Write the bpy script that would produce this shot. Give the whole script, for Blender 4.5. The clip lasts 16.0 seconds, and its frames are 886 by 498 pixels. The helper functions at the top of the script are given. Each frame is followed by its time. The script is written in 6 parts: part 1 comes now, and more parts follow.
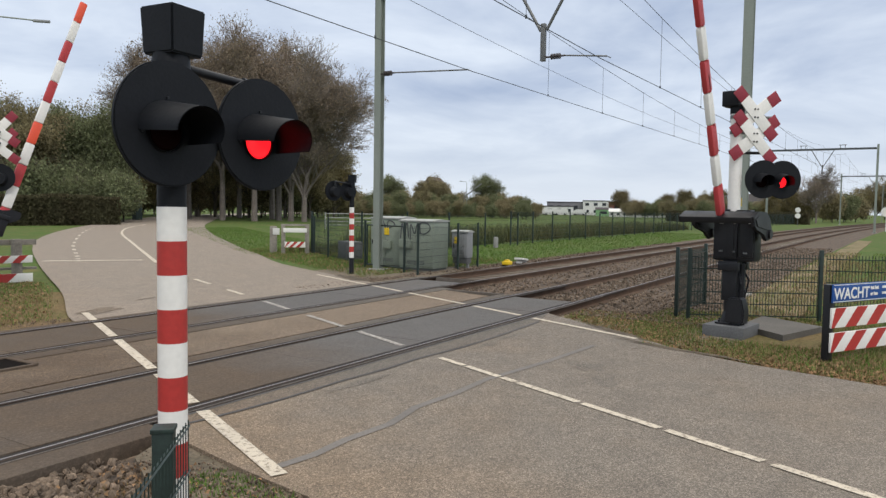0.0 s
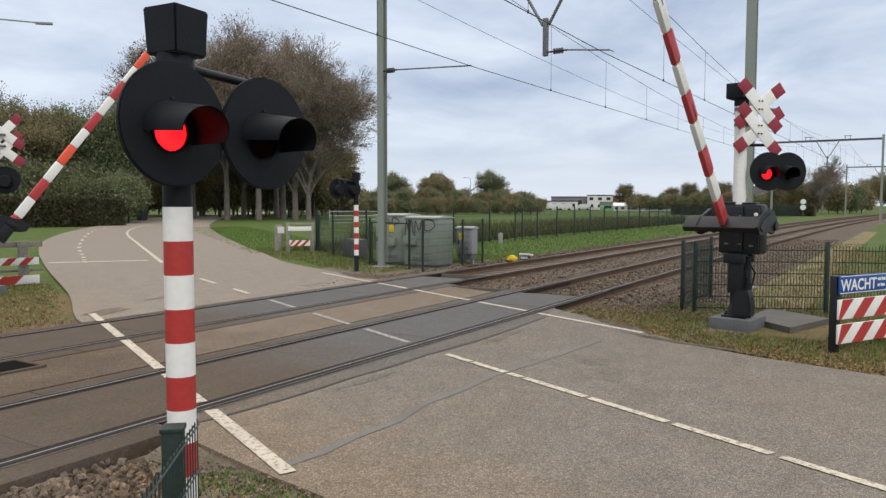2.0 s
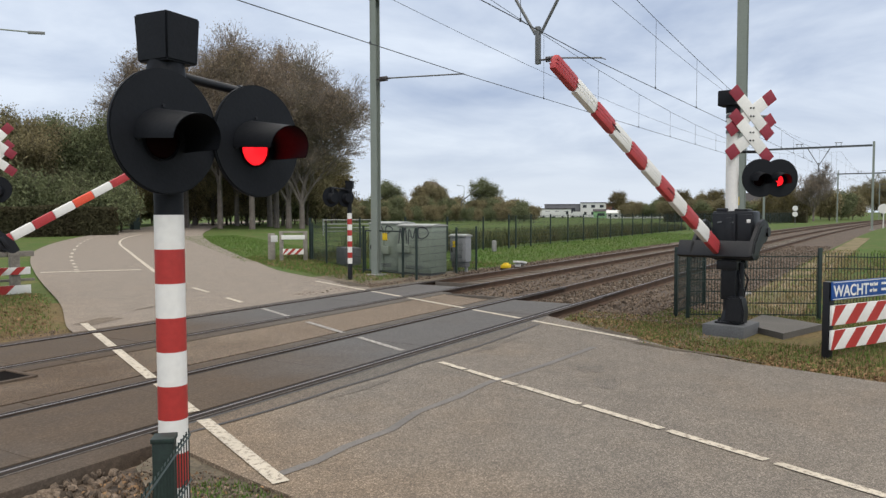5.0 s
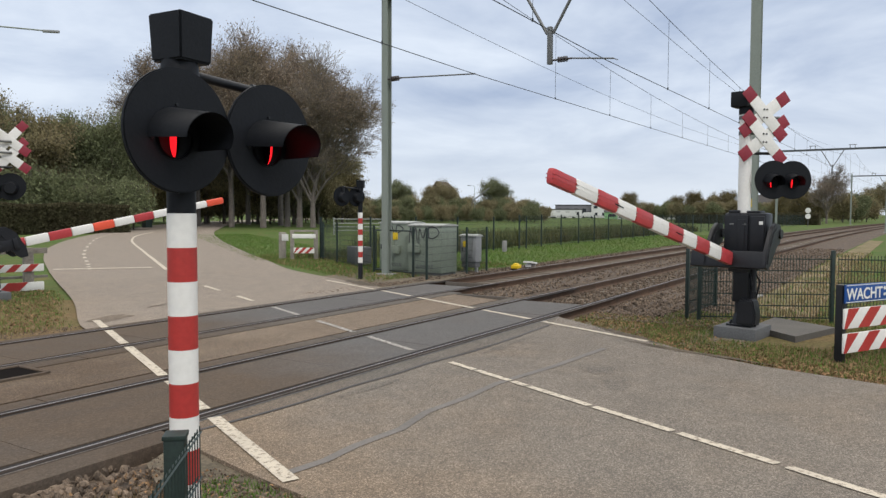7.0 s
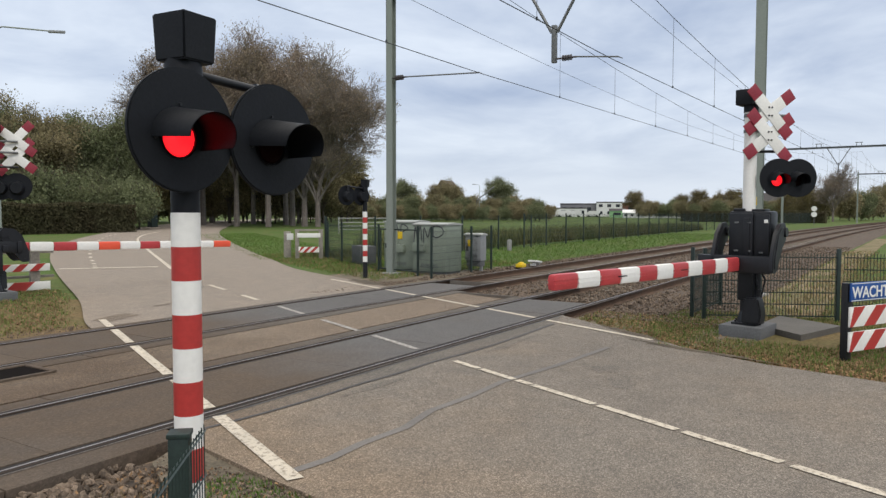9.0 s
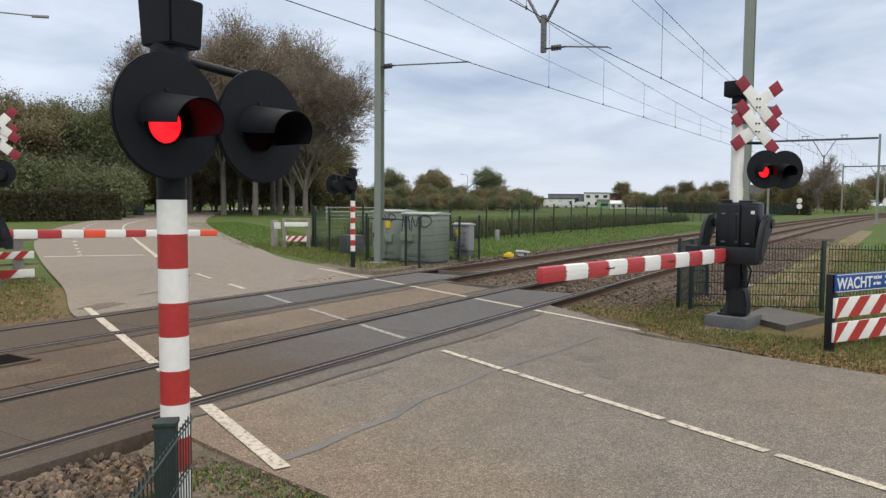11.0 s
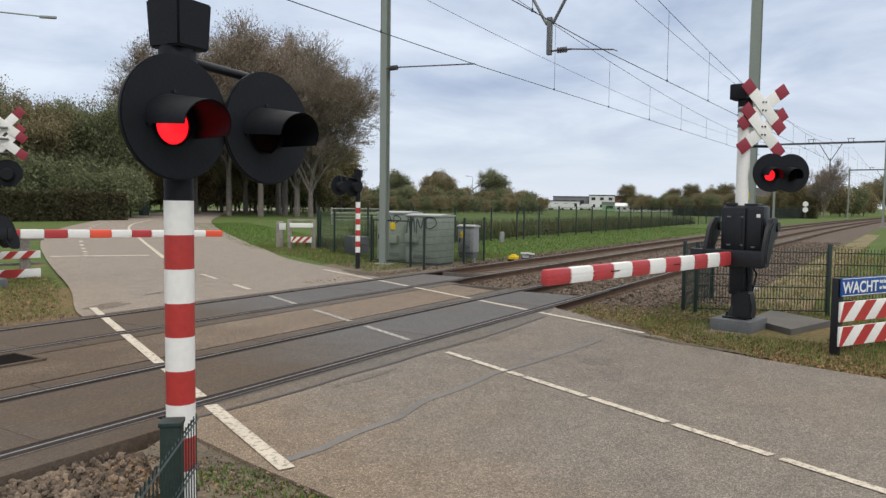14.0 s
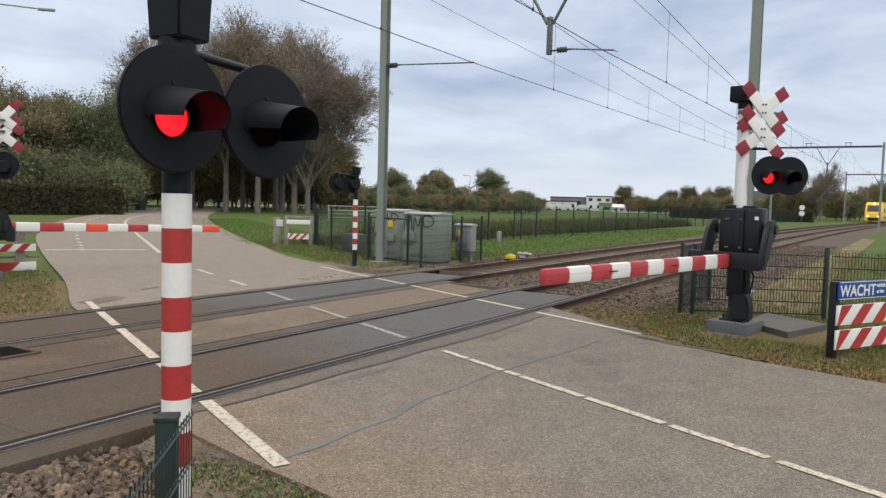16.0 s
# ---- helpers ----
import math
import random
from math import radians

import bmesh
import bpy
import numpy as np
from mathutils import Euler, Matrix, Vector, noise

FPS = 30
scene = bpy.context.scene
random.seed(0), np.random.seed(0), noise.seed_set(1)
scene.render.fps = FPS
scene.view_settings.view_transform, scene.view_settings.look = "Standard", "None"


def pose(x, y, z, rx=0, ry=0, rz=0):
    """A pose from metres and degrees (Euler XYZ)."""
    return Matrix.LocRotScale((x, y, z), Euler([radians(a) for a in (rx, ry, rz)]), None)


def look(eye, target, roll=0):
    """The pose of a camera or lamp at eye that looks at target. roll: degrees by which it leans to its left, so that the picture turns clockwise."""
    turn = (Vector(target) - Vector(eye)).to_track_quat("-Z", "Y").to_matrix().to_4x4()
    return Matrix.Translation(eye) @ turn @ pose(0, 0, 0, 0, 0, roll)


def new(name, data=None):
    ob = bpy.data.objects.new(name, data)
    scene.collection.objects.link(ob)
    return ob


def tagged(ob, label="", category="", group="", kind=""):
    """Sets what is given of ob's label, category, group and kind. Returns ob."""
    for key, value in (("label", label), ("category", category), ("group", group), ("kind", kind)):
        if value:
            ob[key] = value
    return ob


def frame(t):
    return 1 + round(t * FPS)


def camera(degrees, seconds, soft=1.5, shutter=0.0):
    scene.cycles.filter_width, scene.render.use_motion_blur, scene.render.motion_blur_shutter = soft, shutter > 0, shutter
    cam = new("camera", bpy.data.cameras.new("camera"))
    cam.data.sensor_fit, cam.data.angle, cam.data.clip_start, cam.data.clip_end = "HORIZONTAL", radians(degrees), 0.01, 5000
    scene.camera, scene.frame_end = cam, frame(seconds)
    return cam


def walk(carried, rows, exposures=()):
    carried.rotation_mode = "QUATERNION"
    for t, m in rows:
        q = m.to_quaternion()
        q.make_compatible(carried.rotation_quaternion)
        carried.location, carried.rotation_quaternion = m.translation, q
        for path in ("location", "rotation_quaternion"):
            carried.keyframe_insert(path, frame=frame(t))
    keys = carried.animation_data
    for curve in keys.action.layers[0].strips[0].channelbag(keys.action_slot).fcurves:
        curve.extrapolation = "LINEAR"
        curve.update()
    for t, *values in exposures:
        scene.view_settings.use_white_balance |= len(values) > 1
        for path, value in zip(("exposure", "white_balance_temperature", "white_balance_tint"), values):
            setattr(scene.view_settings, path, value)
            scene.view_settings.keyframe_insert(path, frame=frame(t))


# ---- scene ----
cam = camera(62.2, 16.0, soft=1.4)


def aim(px, py, pz, pitch, roll, yaw):
    """Camera pose from a place, degrees below the horizon, lean and compass turn from +x."""
    p, a = radians(pitch), radians(yaw)
    d = Vector((math.cos(a) * math.cos(p), math.sin(a) * math.cos(p), -math.sin(p)))
    e = Vector((px, py, pz))
    return look(e, e + d, -roll)


WAY = [
    (0, (0.0000, -5.2969, 1.8179, 3.176, -0.862, 31.469)),
    (0.5, (0.0010, -5.2936, 1.8161, 2.984, -0.747, 31.396)),
    (1, (-0.0043, -5.2948, 1.8155, 3.140, -0.434, 31.221)),
    (1.5, (-0.0056, -5.2979, 1.8174, 3.471, -0.088, 31.372)),
    (2, (-0.0034, -5.2929, 1.8179, 3.452, -0.090, 31.828)),
    (2.5, (0.0041, -5.2851, 1.8157, 3.343, -0.332, 31.922)),
    (3, (-0.0002, -5.2916, 1.8163, 3.296, -0.188, 31.661)),
    (3.5, (0.0021, -5.2970, 1.8174, 3.219, 0.021, 31.482)),
    (4, (0.0099, -5.2945, 1.8124, 3.052, 0.114, 31.360)),
    (6.5, (0.0028, -5.2885, 1.8137, 2.560, -0.078, 31.626)),
    (7, (0.0052, -5.2874, 1.8145, 2.838, -0.233, 32.141)),
    (7.5, (0.0037, -5.2960, 1.8134, 2.878, -0.349, 32.198)),
    (8, (0.0066, -5.2962, 1.8141, 3.069, -0.118, 32.194)),
    (8.5, (0.0063, -5.2980, 1.8121, 2.931, -0.005, 32.559)),
    (9, (0.0058, -5.2977, 1.8131, 2.918, -0.111, 32.529)),
    (11.5, (0.0164, -5.2832, 1.8071, 3.793, -0.474, 31.473)),
    (12, (0.0169, -5.2834, 1.8080, 3.686, -0.540, 31.600)),
    (12.5, (0.0186, -5.2826, 1.8077, 3.604, -0.663, 31.742)),
    (13, (0.0213, -5.2826, 1.8097, 3.597, -0.677, 31.764)),
    (13.5, (0.0175, -5.2821, 1.8082, 3.560, -0.489, 31.886)),
    (14, (0.0064, -5.2865, 1.8100, 3.580, -0.721, 31.935)),
    (14.5, (0.0126, -5.2756, 1.8059, 3.461, -1.053, 31.901)),
    (15, (0.0084, -5.2749, 1.8038, 3.465, -1.203, 32.098)),
    (15.5, (0.0143, -5.2650, 1.8004, 3.540, -1.480, 32.081)),
    (16, (0.0209, -5.2589, 1.7991, 3.661, -1.497, 31.665)),
]
walk(cam, [(t, aim(*v)) for t, v in WAY])

# ---- world and light ----
world = bpy.data.worlds.new("overcast")
scene.world = world
world.use_nodes = True
wn, wl = world.node_tree.nodes, world.node_tree.links
wn.clear()
w_out = wn.new("ShaderNodeOutputWorld")
w_bg = wn.new("ShaderNodeBackground")
w_sky = wn.new("ShaderNodeTexSky")
w_sky.sky_type, w_sky.sun_disc = "NISHITA", False
w_sky.sun_elevation, w_sky.sun_rotation = radians(32), radians(200)
w_scale = wn.new("ShaderNodeVectorMath")
w_scale.operation = "SCALE"
w_scale.inputs["Scale"].default_value = 0.10
wl.new(w_sky.outputs[0], w_scale.inputs[0])
w_tc = wn.new("ShaderNodeTexCoord")
w_sep = wn.new("ShaderNodeSeparateXYZ")
wl.new(w_tc.outputs["Generated"], w_sep.inputs[0])


def w_math(op, a, b):
    n = wn.new("ShaderNodeMath")
    n.operation = op
    for i, v in enumerate((a, b)):
        if isinstance(v, (int, float)):
            n.inputs[i].default_value = v
        else:
            wl.new(v, n.inputs[i])
    return n.outputs[0]


# a flat cloud layer seen in perspective, and the overcast sky's rise towards the zenith
w_up = w_math("MAXIMUM", w_sep.outputs[2], 0.0)
w_den = w_math("ADD", w_up, 0.16)
w_cx = w_math("DIVIDE", w_sep.outputs[0], w_den)
w_cy = w_math("DIVIDE", w_sep.outputs[1], w_den)
w_comb = wn.new("ShaderNodeCombineXYZ")
wl.new(w_cx, w_comb.inputs[0])
wl.new(w_cy, w_comb.inputs[1])
w_n1 = wn.new("ShaderNodeTexNoise")
w_n1.inputs["Scale"].default_value = 1.05
w_n1.inputs["Detail"].default_value = 6.0
w_n1.inputs["Roughness"].default_value = 0.56
w_n1.inputs["Distortion"].default_value = 0.35
wl.new(w_comb.outputs[0], w_n1.inputs["Vector"])
w_ramp = wn.new("ShaderNodeValToRGB")
w_ramp.color_ramp.elements[0].position = 0.33
w_ramp.color_ramp.elements[0].color = (0.41, 0.50, 0.68, 1)
w_ramp.color_ramp.elements[1].position = 0.66
w_ramp.color_ramp.elements[1].color = (0.79, 0.87, 0.99, 1)
wl.new(w_n1.outputs[0], w_ramp.inputs[0])
w_rise = wn.new("ShaderNodeMapRange")
w_rise.inputs["From Min"].default_value = 0.0
w_rise.inputs["From Max"].default_value = 0.16
wl.new(w_up, w_rise.inputs["Value"])
w_hmix = wn.new("ShaderNodeMix")
w_hmix.data_type = "RGBA"
w_hmix.inputs[6].default_value = (0.75, 0.82, 0.92, 1)
wl.new(w_rise.outputs[0], w_hmix.inputs[0])
wl.new(w_ramp.outputs[0], w_hmix.inputs[7])
w_zen = wn.new("ShaderNodeMapRange")
w_zen.inputs["From Min"].default_value = 0.38
w_zen.inputs["From Max"].default_value = 1.0
w_zen.inputs["To Min"].default_value = 1.0
w_zen.inputs["To Max"].default_value = 3.0
wl.new(w_up, w_zen.inputs["Value"])
w_lift = wn.new("ShaderNodeVectorMath")
w_lift.operation = "SCALE"
w_high = wn.new("ShaderNodeMapRange")
w_high.inputs["From Min"].default_value = 0.38
w_high.inputs["From Max"].default_value = 0.75
wl.new(w_up, w_high.inputs["Value"])
w_warm = wn.new("ShaderNodeMix")
w_warm.data_type = "RGBA"
w_warm.inputs[7].default_value = (0.74, 0.71, 0.665, 1)
wl.new(w_high.outputs[0], w_warm.inputs[0])
wl.new(w_hmix.outputs[2], w_warm.inputs[6])
wl.new(w_warm.outputs[2], w_lift.inputs[0])
wl.new(w_zen.outputs[0], w_lift.inputs["Scale"])
w_mix = wn.new("ShaderNodeMix")
w_mix.data_type = "RGBA"
w_mix.inputs[0].default_value = 0.94
wl.new(w_scale.outputs[0], w_mix.inputs[6])
wl.new(w_lift.outputs[0], w_mix.inputs[7])
wl.new(w_mix.outputs[2], w_bg.inputs[0])
wl.new(w_bg.outputs[0], w_out.inputs[0])
w_bg.inputs[1].default_value = 1.0

sun = new("sun", bpy.data.lights.new("sun", "SUN"))
sun.data.energy, sun.data.angle, sun.data.color = 1.2, radians(18), (1.0, 0.96, 0.9)
sun.matrix_world = look((0, 0, 50), (22, 28, 15))
scene.view_settings.exposure = 0.02


# ---- materials ----
def mat(name, col, rough=0.7, metal=0.0, var=0.15, scale=3.0, fine=60.0, bump=0.0, tint=None, spread=None, emit=0.0, spec=0.4, island=0.0, rnd=0.0):
    """Procedural surface: base colour with stains at two scales, roughness variation and fine relief, at real-world size."""
    m = bpy.data.materials.new(name)
    m.use_nodes = True
    n, l = m.node_tree.nodes, m.node_tree.links
    b = n["Principled BSDF"]
    b.inputs["Roughness"].default_value, b.inputs["Metallic"].default_value = rough, metal
    b.inputs["Specular IOR Level"].default_value = spec
    tc = n.new("ShaderNodeTexCoord")
    geo = n.new("ShaderNodeNewGeometry")
    big = n.new("ShaderNodeTexNoise")
    big.inputs["Scale"].default_value, big.inputs["Detail"].default_value = scale, 5
    small = n.new("ShaderNodeTexNoise")
    small.inputs["Scale"].default_value, small.inputs["Detail"].default_value = fine, 3
    where = geo.outputs["Position"] if spread == "world" else tc.outputs["Object"]
    l.new(where, big.inputs["Vector"])
    l.new(where, small.inputs["Vector"])
    t = tint or tuple(c * 0.55 for c in col)
    ramp = n.new("ShaderNodeValToRGB")
    ramp.color_ramp.elements[0].position, ramp.color_ramp.elements[1].position = 0.35, 0.65
    lo = tuple(c + (d - c) * min(1, var * 3) for c, d in zip(col, t))
    ramp.color_ramp.elements[0].color, ramp.color_ramp.elements[1].color = (*lo, 1), (*col, 1)
    l.new(big.outputs[0], ramp.inputs[0])
    mr = n.new("ShaderNodeMapRange")
    mr.inputs["From Min"].default_value, mr.inputs["From Max"].default_value = 0.3, 0.7
    mr.inputs["To Min"].default_value, mr.inputs["To Max"].default_value = 1 - var, 1 + var
    l.new(small.outputs[0], mr.inputs["Value"])
    mul = n.new("ShaderNodeVectorMath")
    mul.operation = "SCALE"
    l.new(ramp.outputs[0], mul.inputs[0])
    l.new(mr.outputs[0], mul.inputs["Scale"])
    last = mul.outputs[0]
    for amount, src in ((island, geo.outputs["Random Per Island"]), (rnd, None)):
        if amount:
            if src is None:
                src = n.new("ShaderNodeObjectInfo").outputs["Random"]
            r2 = n.new("ShaderNodeMapRange")
            r2.inputs["To Min"].default_value, r2.inputs["To Max"].default_value = 1 - amount, 1 + amount
            l.new(src, r2.inputs["Value"])
            s2 = n.new("ShaderNodeVectorMath")
            s2.operation = "SCALE"
            l.new(last, s2.inputs[0])
            l.new(r2.outputs[0], s2.inputs["Scale"])
            last = s2.outputs[0]
    l.new(last, b.inputs["Base Color"])
    rr = n.new("ShaderNodeMapRange")
    rr.inputs["To Min"].default_value, rr.inputs["To Max"].default_value = max(0.02, rough - 0.1), min(1, rough + 0.1)
    l.new(big.outputs[0], rr.inputs["Value"])
    l.new(rr.outputs[0], b.inputs["Roughness"])
    if bump:
        bp = n.new("ShaderNodeBump")
        bp.inputs["Strength"].default_value, bp.inputs["Distance"].default_value = min(1, bump), 0.01
        l.new(small.outputs[0], bp.inputs["Height"])
        l.new(bp.outputs[0], b.inputs["Normal"])
    if emit:
        b.inputs["Emission Color"].default_value = (*col, 1)
        b.inputs["Emission Strength"].default_value = emit
    return m


def worn_paint(name, paint, under, amount=0.5, scale=18.0):
    """Road paint worn through to the asphalt in spots."""
    m = mat(name, paint, 0.7, var=0.08, scale=2.0, fine=120, bump=0.3, spread="world")
    n, l = m.node_tree.nodes, m.node_tree.links
    b = n["Principled BSDF"]
    src = b.inputs["Base Color"].links[0].from_socket
    geo = n.new("ShaderNodeNewGeometry")
    ns = n.new("ShaderNodeTexNoise")
    ns.inputs["Scale"].default_value, ns.inputs["Detail"].default_value, ns.inputs["Roughness"].default_value = scale, 6, 0.7
    l.new(geo.outputs["Position"], ns.inputs["Vector"])
    rp = n.new("ShaderNodeValToRGB")
    rp.color_ramp.elements[0].position, rp.color_ramp.elements[1].position = amount - 0.06, amount + 0.06
    l.new(ns.outputs[0], rp.inputs[0])
    mx = n.new("ShaderNodeMix")
    mx.data_type = "RGBA"
    mx.inputs[7].default_value = (*under, 1)
    l.new(rp.outputs[0], mx.inputs[0])
    l.new(src, mx.inputs[6])
    l.new(mx.outputs[2], b.inputs["Base Color"])
    return m


def ground_mat():
    """Grass, mown and worn to earth in patches."""
    m = mat("grass_ground", (0.062, 0.106, 0.025), 0.95, var=0.3, scale=0.25, fine=12, bump=0.6, tint=(0.080, 0.100, 0.032), spread="world", spec=0.1)
    n, l = m.node_tree.nodes, m.node_tree.links
    b = n["Principled BSDF"]
    src = b.inputs["Base Color"].links[0].from_socket
    geo = n.new("ShaderNodeNewGeometry")
    ns = n.new("ShaderNodeTexNoise")
    ns.inputs["Scale"].default_value, ns.inputs["Detail"].default_value = 1.3, 6
    l.new(geo.outputs["Position"], ns.inputs["Vector"])
    rp = n.new("ShaderNodeValToRGB")
    rp.color_ramp.elements[0].position, rp.color_ramp.elements[1].position = 0.56, 0.68
    l.new(ns.outputs[0], rp.inputs[0])
    mx = n.new("ShaderNodeMix")
    mx.data_type = "RGBA"
    mx.inputs[7].default_value = (0.13, 0.115, 0.045, 1)
    l.new(rp.outputs[0], mx.inputs[0])
    l.new(src, mx.inputs[6])
    l.new(mx.outputs[2], b.inputs["Base Color"])
    return m


def leafy(m, share=0.38):
    """Lets part of the light through, as thin leaves do."""
    n, l = m.node_tree.nodes, m.node_tree.links
    b, out = n["Principled BSDF"], n["Material Output"]
    tr = n.new("ShaderNodeBsdfTranslucent")
    l.new(b.inputs["Base Color"].links[0].from_socket, tr.inputs["Color"])
    mx = n.new("ShaderNodeMixShader")
    mx.inputs[0].default_value = share
    l.new(b.outputs[0], mx.inputs[1])
    l.new(tr.outputs[0], mx.inputs[2])
    l.new(mx.outputs[0], out.inputs["Surface"])
    return m


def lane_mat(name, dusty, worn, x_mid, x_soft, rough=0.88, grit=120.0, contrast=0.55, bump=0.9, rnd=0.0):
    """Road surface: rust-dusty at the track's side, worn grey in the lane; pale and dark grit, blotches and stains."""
    m = bpy.data.materials.new(name)
    m.use_nodes = True
    n, l = m.node_tree.nodes, m.node_tree.links
    b = n["Principled BSDF"]
    b.inputs["Specular IOR Level"].default_value = 0.25
    pos = n.new("ShaderNodeNewGeometry").outputs["Position"]

    def tex(kind, scale, detail=5.0):
        t = n.new(kind)
        t.inputs["Scale"].default_value = scale
        if kind == "ShaderNodeTexNoise":
            t.inputs["Detail"].default_value = detail
            t.inputs["Roughness"].default_value = 0.62
        l.new(pos, t.inputs["Vector"])
        return t

    def ranged(src, a, c, lo, hi):
        r = n.new("ShaderNodeMapRange")
        for k, v in zip(("From Min", "From Max", "To Min", "To Max"), (a, c, lo, hi)):
            r.inputs[k].default_value = v
        l.new(src, r.inputs["Value"])
        return r.outputs[0]

    def calc(op, a, c):
        q = n.new("ShaderNodeMath")
        q.operation = op
        for i, v in enumerate((a, c)):
            if isinstance(v, (int, float)):
                q.inputs[i].default_value = v
            else:
                l.new(v, q.inputs[i])
        return q.outputs[0]

    def scaled(col, k):
        q = n.new("ShaderNodeVectorMath")
        q.operation = "SCALE"
        l.new(col, q.inputs[0])
        l.new(k, q.inputs["Scale"])
        return q.outputs[0]

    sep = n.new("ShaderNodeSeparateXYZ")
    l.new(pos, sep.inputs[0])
    big = tex("ShaderNodeTexNoise", 0.55).outputs[0]
    mid = tex("ShaderNodeTexNoise", 2.6, 6.0).outputs[0]
    fine = tex("ShaderNodeTexNoise", 28.0, 4.0).outputs[0]
    vor = tex("ShaderNodeTexVoronoi", grit)
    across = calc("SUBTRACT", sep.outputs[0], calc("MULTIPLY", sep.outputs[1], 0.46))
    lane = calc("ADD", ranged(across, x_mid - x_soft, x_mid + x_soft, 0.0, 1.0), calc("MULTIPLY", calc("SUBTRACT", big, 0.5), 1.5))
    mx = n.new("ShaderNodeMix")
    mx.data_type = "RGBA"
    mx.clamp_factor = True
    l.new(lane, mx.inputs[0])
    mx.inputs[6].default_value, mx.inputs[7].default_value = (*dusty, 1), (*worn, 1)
    col = scaled(mx.outputs[2], ranged(mid, 0.3, 0.7, 0.84, 1.12))
    col = scaled(col, ranged(fine, 0.3, 0.7, 0.86, 1.14))
    vs = n.new("ShaderNodeSeparateColor")
    l.new(vor.outputs["Color"], vs.inputs[0])
    grain = calc("POWER", vs.outputs[0], 2.2)
    col = scaled(col, ranged(grain, 0.0, 1.0, 1 - contrast * 0.5, 1 + contrast * 1.5))
    if rnd:
        col = scaled(col, ranged(n.new("ShaderNodeObjectInfo").outputs["Random"], 0.0, 1.0, 1 - rnd, 1 + rnd))
    l.new(col, b.inputs["Base Color"])
    l.new(ranged(mid, 0.3, 0.7, rough - 0.1, rough + 0.06), b.inputs["Roughness"])
    bp = n.new("ShaderNodeBump")
    bp.inputs["Strength"].default_value, bp.inputs["Distance"].default_value = bump, 0.006
    l.new(calc("ADD", vs.outputs[0], fine), bp.inputs["Height"])
    l.new(bp.outputs[0], b.inputs["Normal"])
    return m


ASPH = (0.205, 0.168, 0.130)
M_GRASS = ground_mat()
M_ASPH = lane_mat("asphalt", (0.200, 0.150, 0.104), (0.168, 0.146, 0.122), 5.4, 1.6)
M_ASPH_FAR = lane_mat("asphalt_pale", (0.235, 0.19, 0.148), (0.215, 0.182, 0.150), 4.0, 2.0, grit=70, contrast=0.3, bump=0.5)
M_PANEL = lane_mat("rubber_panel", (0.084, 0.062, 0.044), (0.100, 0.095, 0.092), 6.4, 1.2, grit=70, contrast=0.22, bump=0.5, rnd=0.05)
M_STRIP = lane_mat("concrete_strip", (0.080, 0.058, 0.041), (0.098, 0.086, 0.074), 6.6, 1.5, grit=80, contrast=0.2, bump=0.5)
M_TAR = mat("tar", (0.062, 0.055, 0.050), 0.6, var=0.2, scale=3, fine=80, bump=0.4, spread="world")
M_PAINT = worn_paint("road_paint", (0.54, 0.48, 0.385), ASPH, 0.56)
M_PAINT_OLD = worn_paint("old_road_paint", (0.42, 0.40, 0.36), (0.16, 0.145, 0.13), 0.50)
M_RAIL = mat("rail_head", (0.045, 0.035, 0.029), 0.85, 0.0, spec=0.15, var=0.1, scale=4, fine=40)
M_RUST = mat("rusty_rail", (0.115, 0.07, 0.045), 0.85, 0.1, var=0.25, scale=3, fine=50, bump=0.4)
# near-black that stands for the shade inside the rail gaps
M_GAPSHADE = mat("gap_shade", (0.020, 0.016, 0.014), 0.9, var=0.2)
M_SLEEPER = mat("sleeper", (0.145, 0.118, 0.092), 0.9, var=0.2, scale=4, fine=50, bump=0.4, rnd=0.15)
M_STONE = mat("ballast_stone", (0.142, 0.106, 0.077), 0.95, var=0.3, scale=9, fine=70, bump=0.5, rnd=0.45, island=0.55)
M_BED = mat("ballast_bed", (0.120, 0.084, 0.056), 0.95, var=0.5, scale=9, fine=24, bump=1.0, tint=(0.045, 0.034, 0.026), spread="world")
M_EARTH = mat("earth", (0.15, 0.12, 0.085), 0.95, var=0.3, scale=3, fine=30, bump=0.8, tint=(0.09, 0.075, 0.05), spread="world")
M_BLACK = mat("black_plastic", (0.006, 0.0072, 0.010), 0.55, var=0.15, scale=6, fine=60, bump=0.1, tint=(0.008, 0.009, 0.011), spec=0.22)
M_BLACK2 = mat("black_paint", (0.009, 0.010, 0.013), 0.42, var=0.2, scale=5, fine=40, tint=(0.016, 0.016, 0.018), spec=0.35)
M_WHITE = mat("white_paint", (0.75, 0.74, 0.705), 0.45, var=0.04, scale=3, fine=30, tint=(0.66, 0.64, 0.59))
M_RED = mat("red_paint", (0.40, 0.035, 0.03), 0.45, var=0.08, scale=4, fine=40, tint=(0.33, 0.045, 0.04))
M_REDSTRIP = mat("red_reflective", (0.45, 0.050, 0.055), 0.4, var=0.08, scale=4, fine=40)
M_ORANGE = mat("orange_reflective", (0.75, 0.10, 0.05), 0.4, var=0.05)
M_CRIMSON = mat("crimson_board", (0.26, 0.028, 0.045), 0.5, var=0.1, scale=4, fine=40)
M_BRIGHT = mat("bright_steel", (0.40, 0.37, 0.36), 0.35, 0.8, var=0.08)
M_EDGE = mat("edge_steel", (0.16, 0.135, 0.115), 0.6, 0.3, var=0.25, scale=2, fine=30)
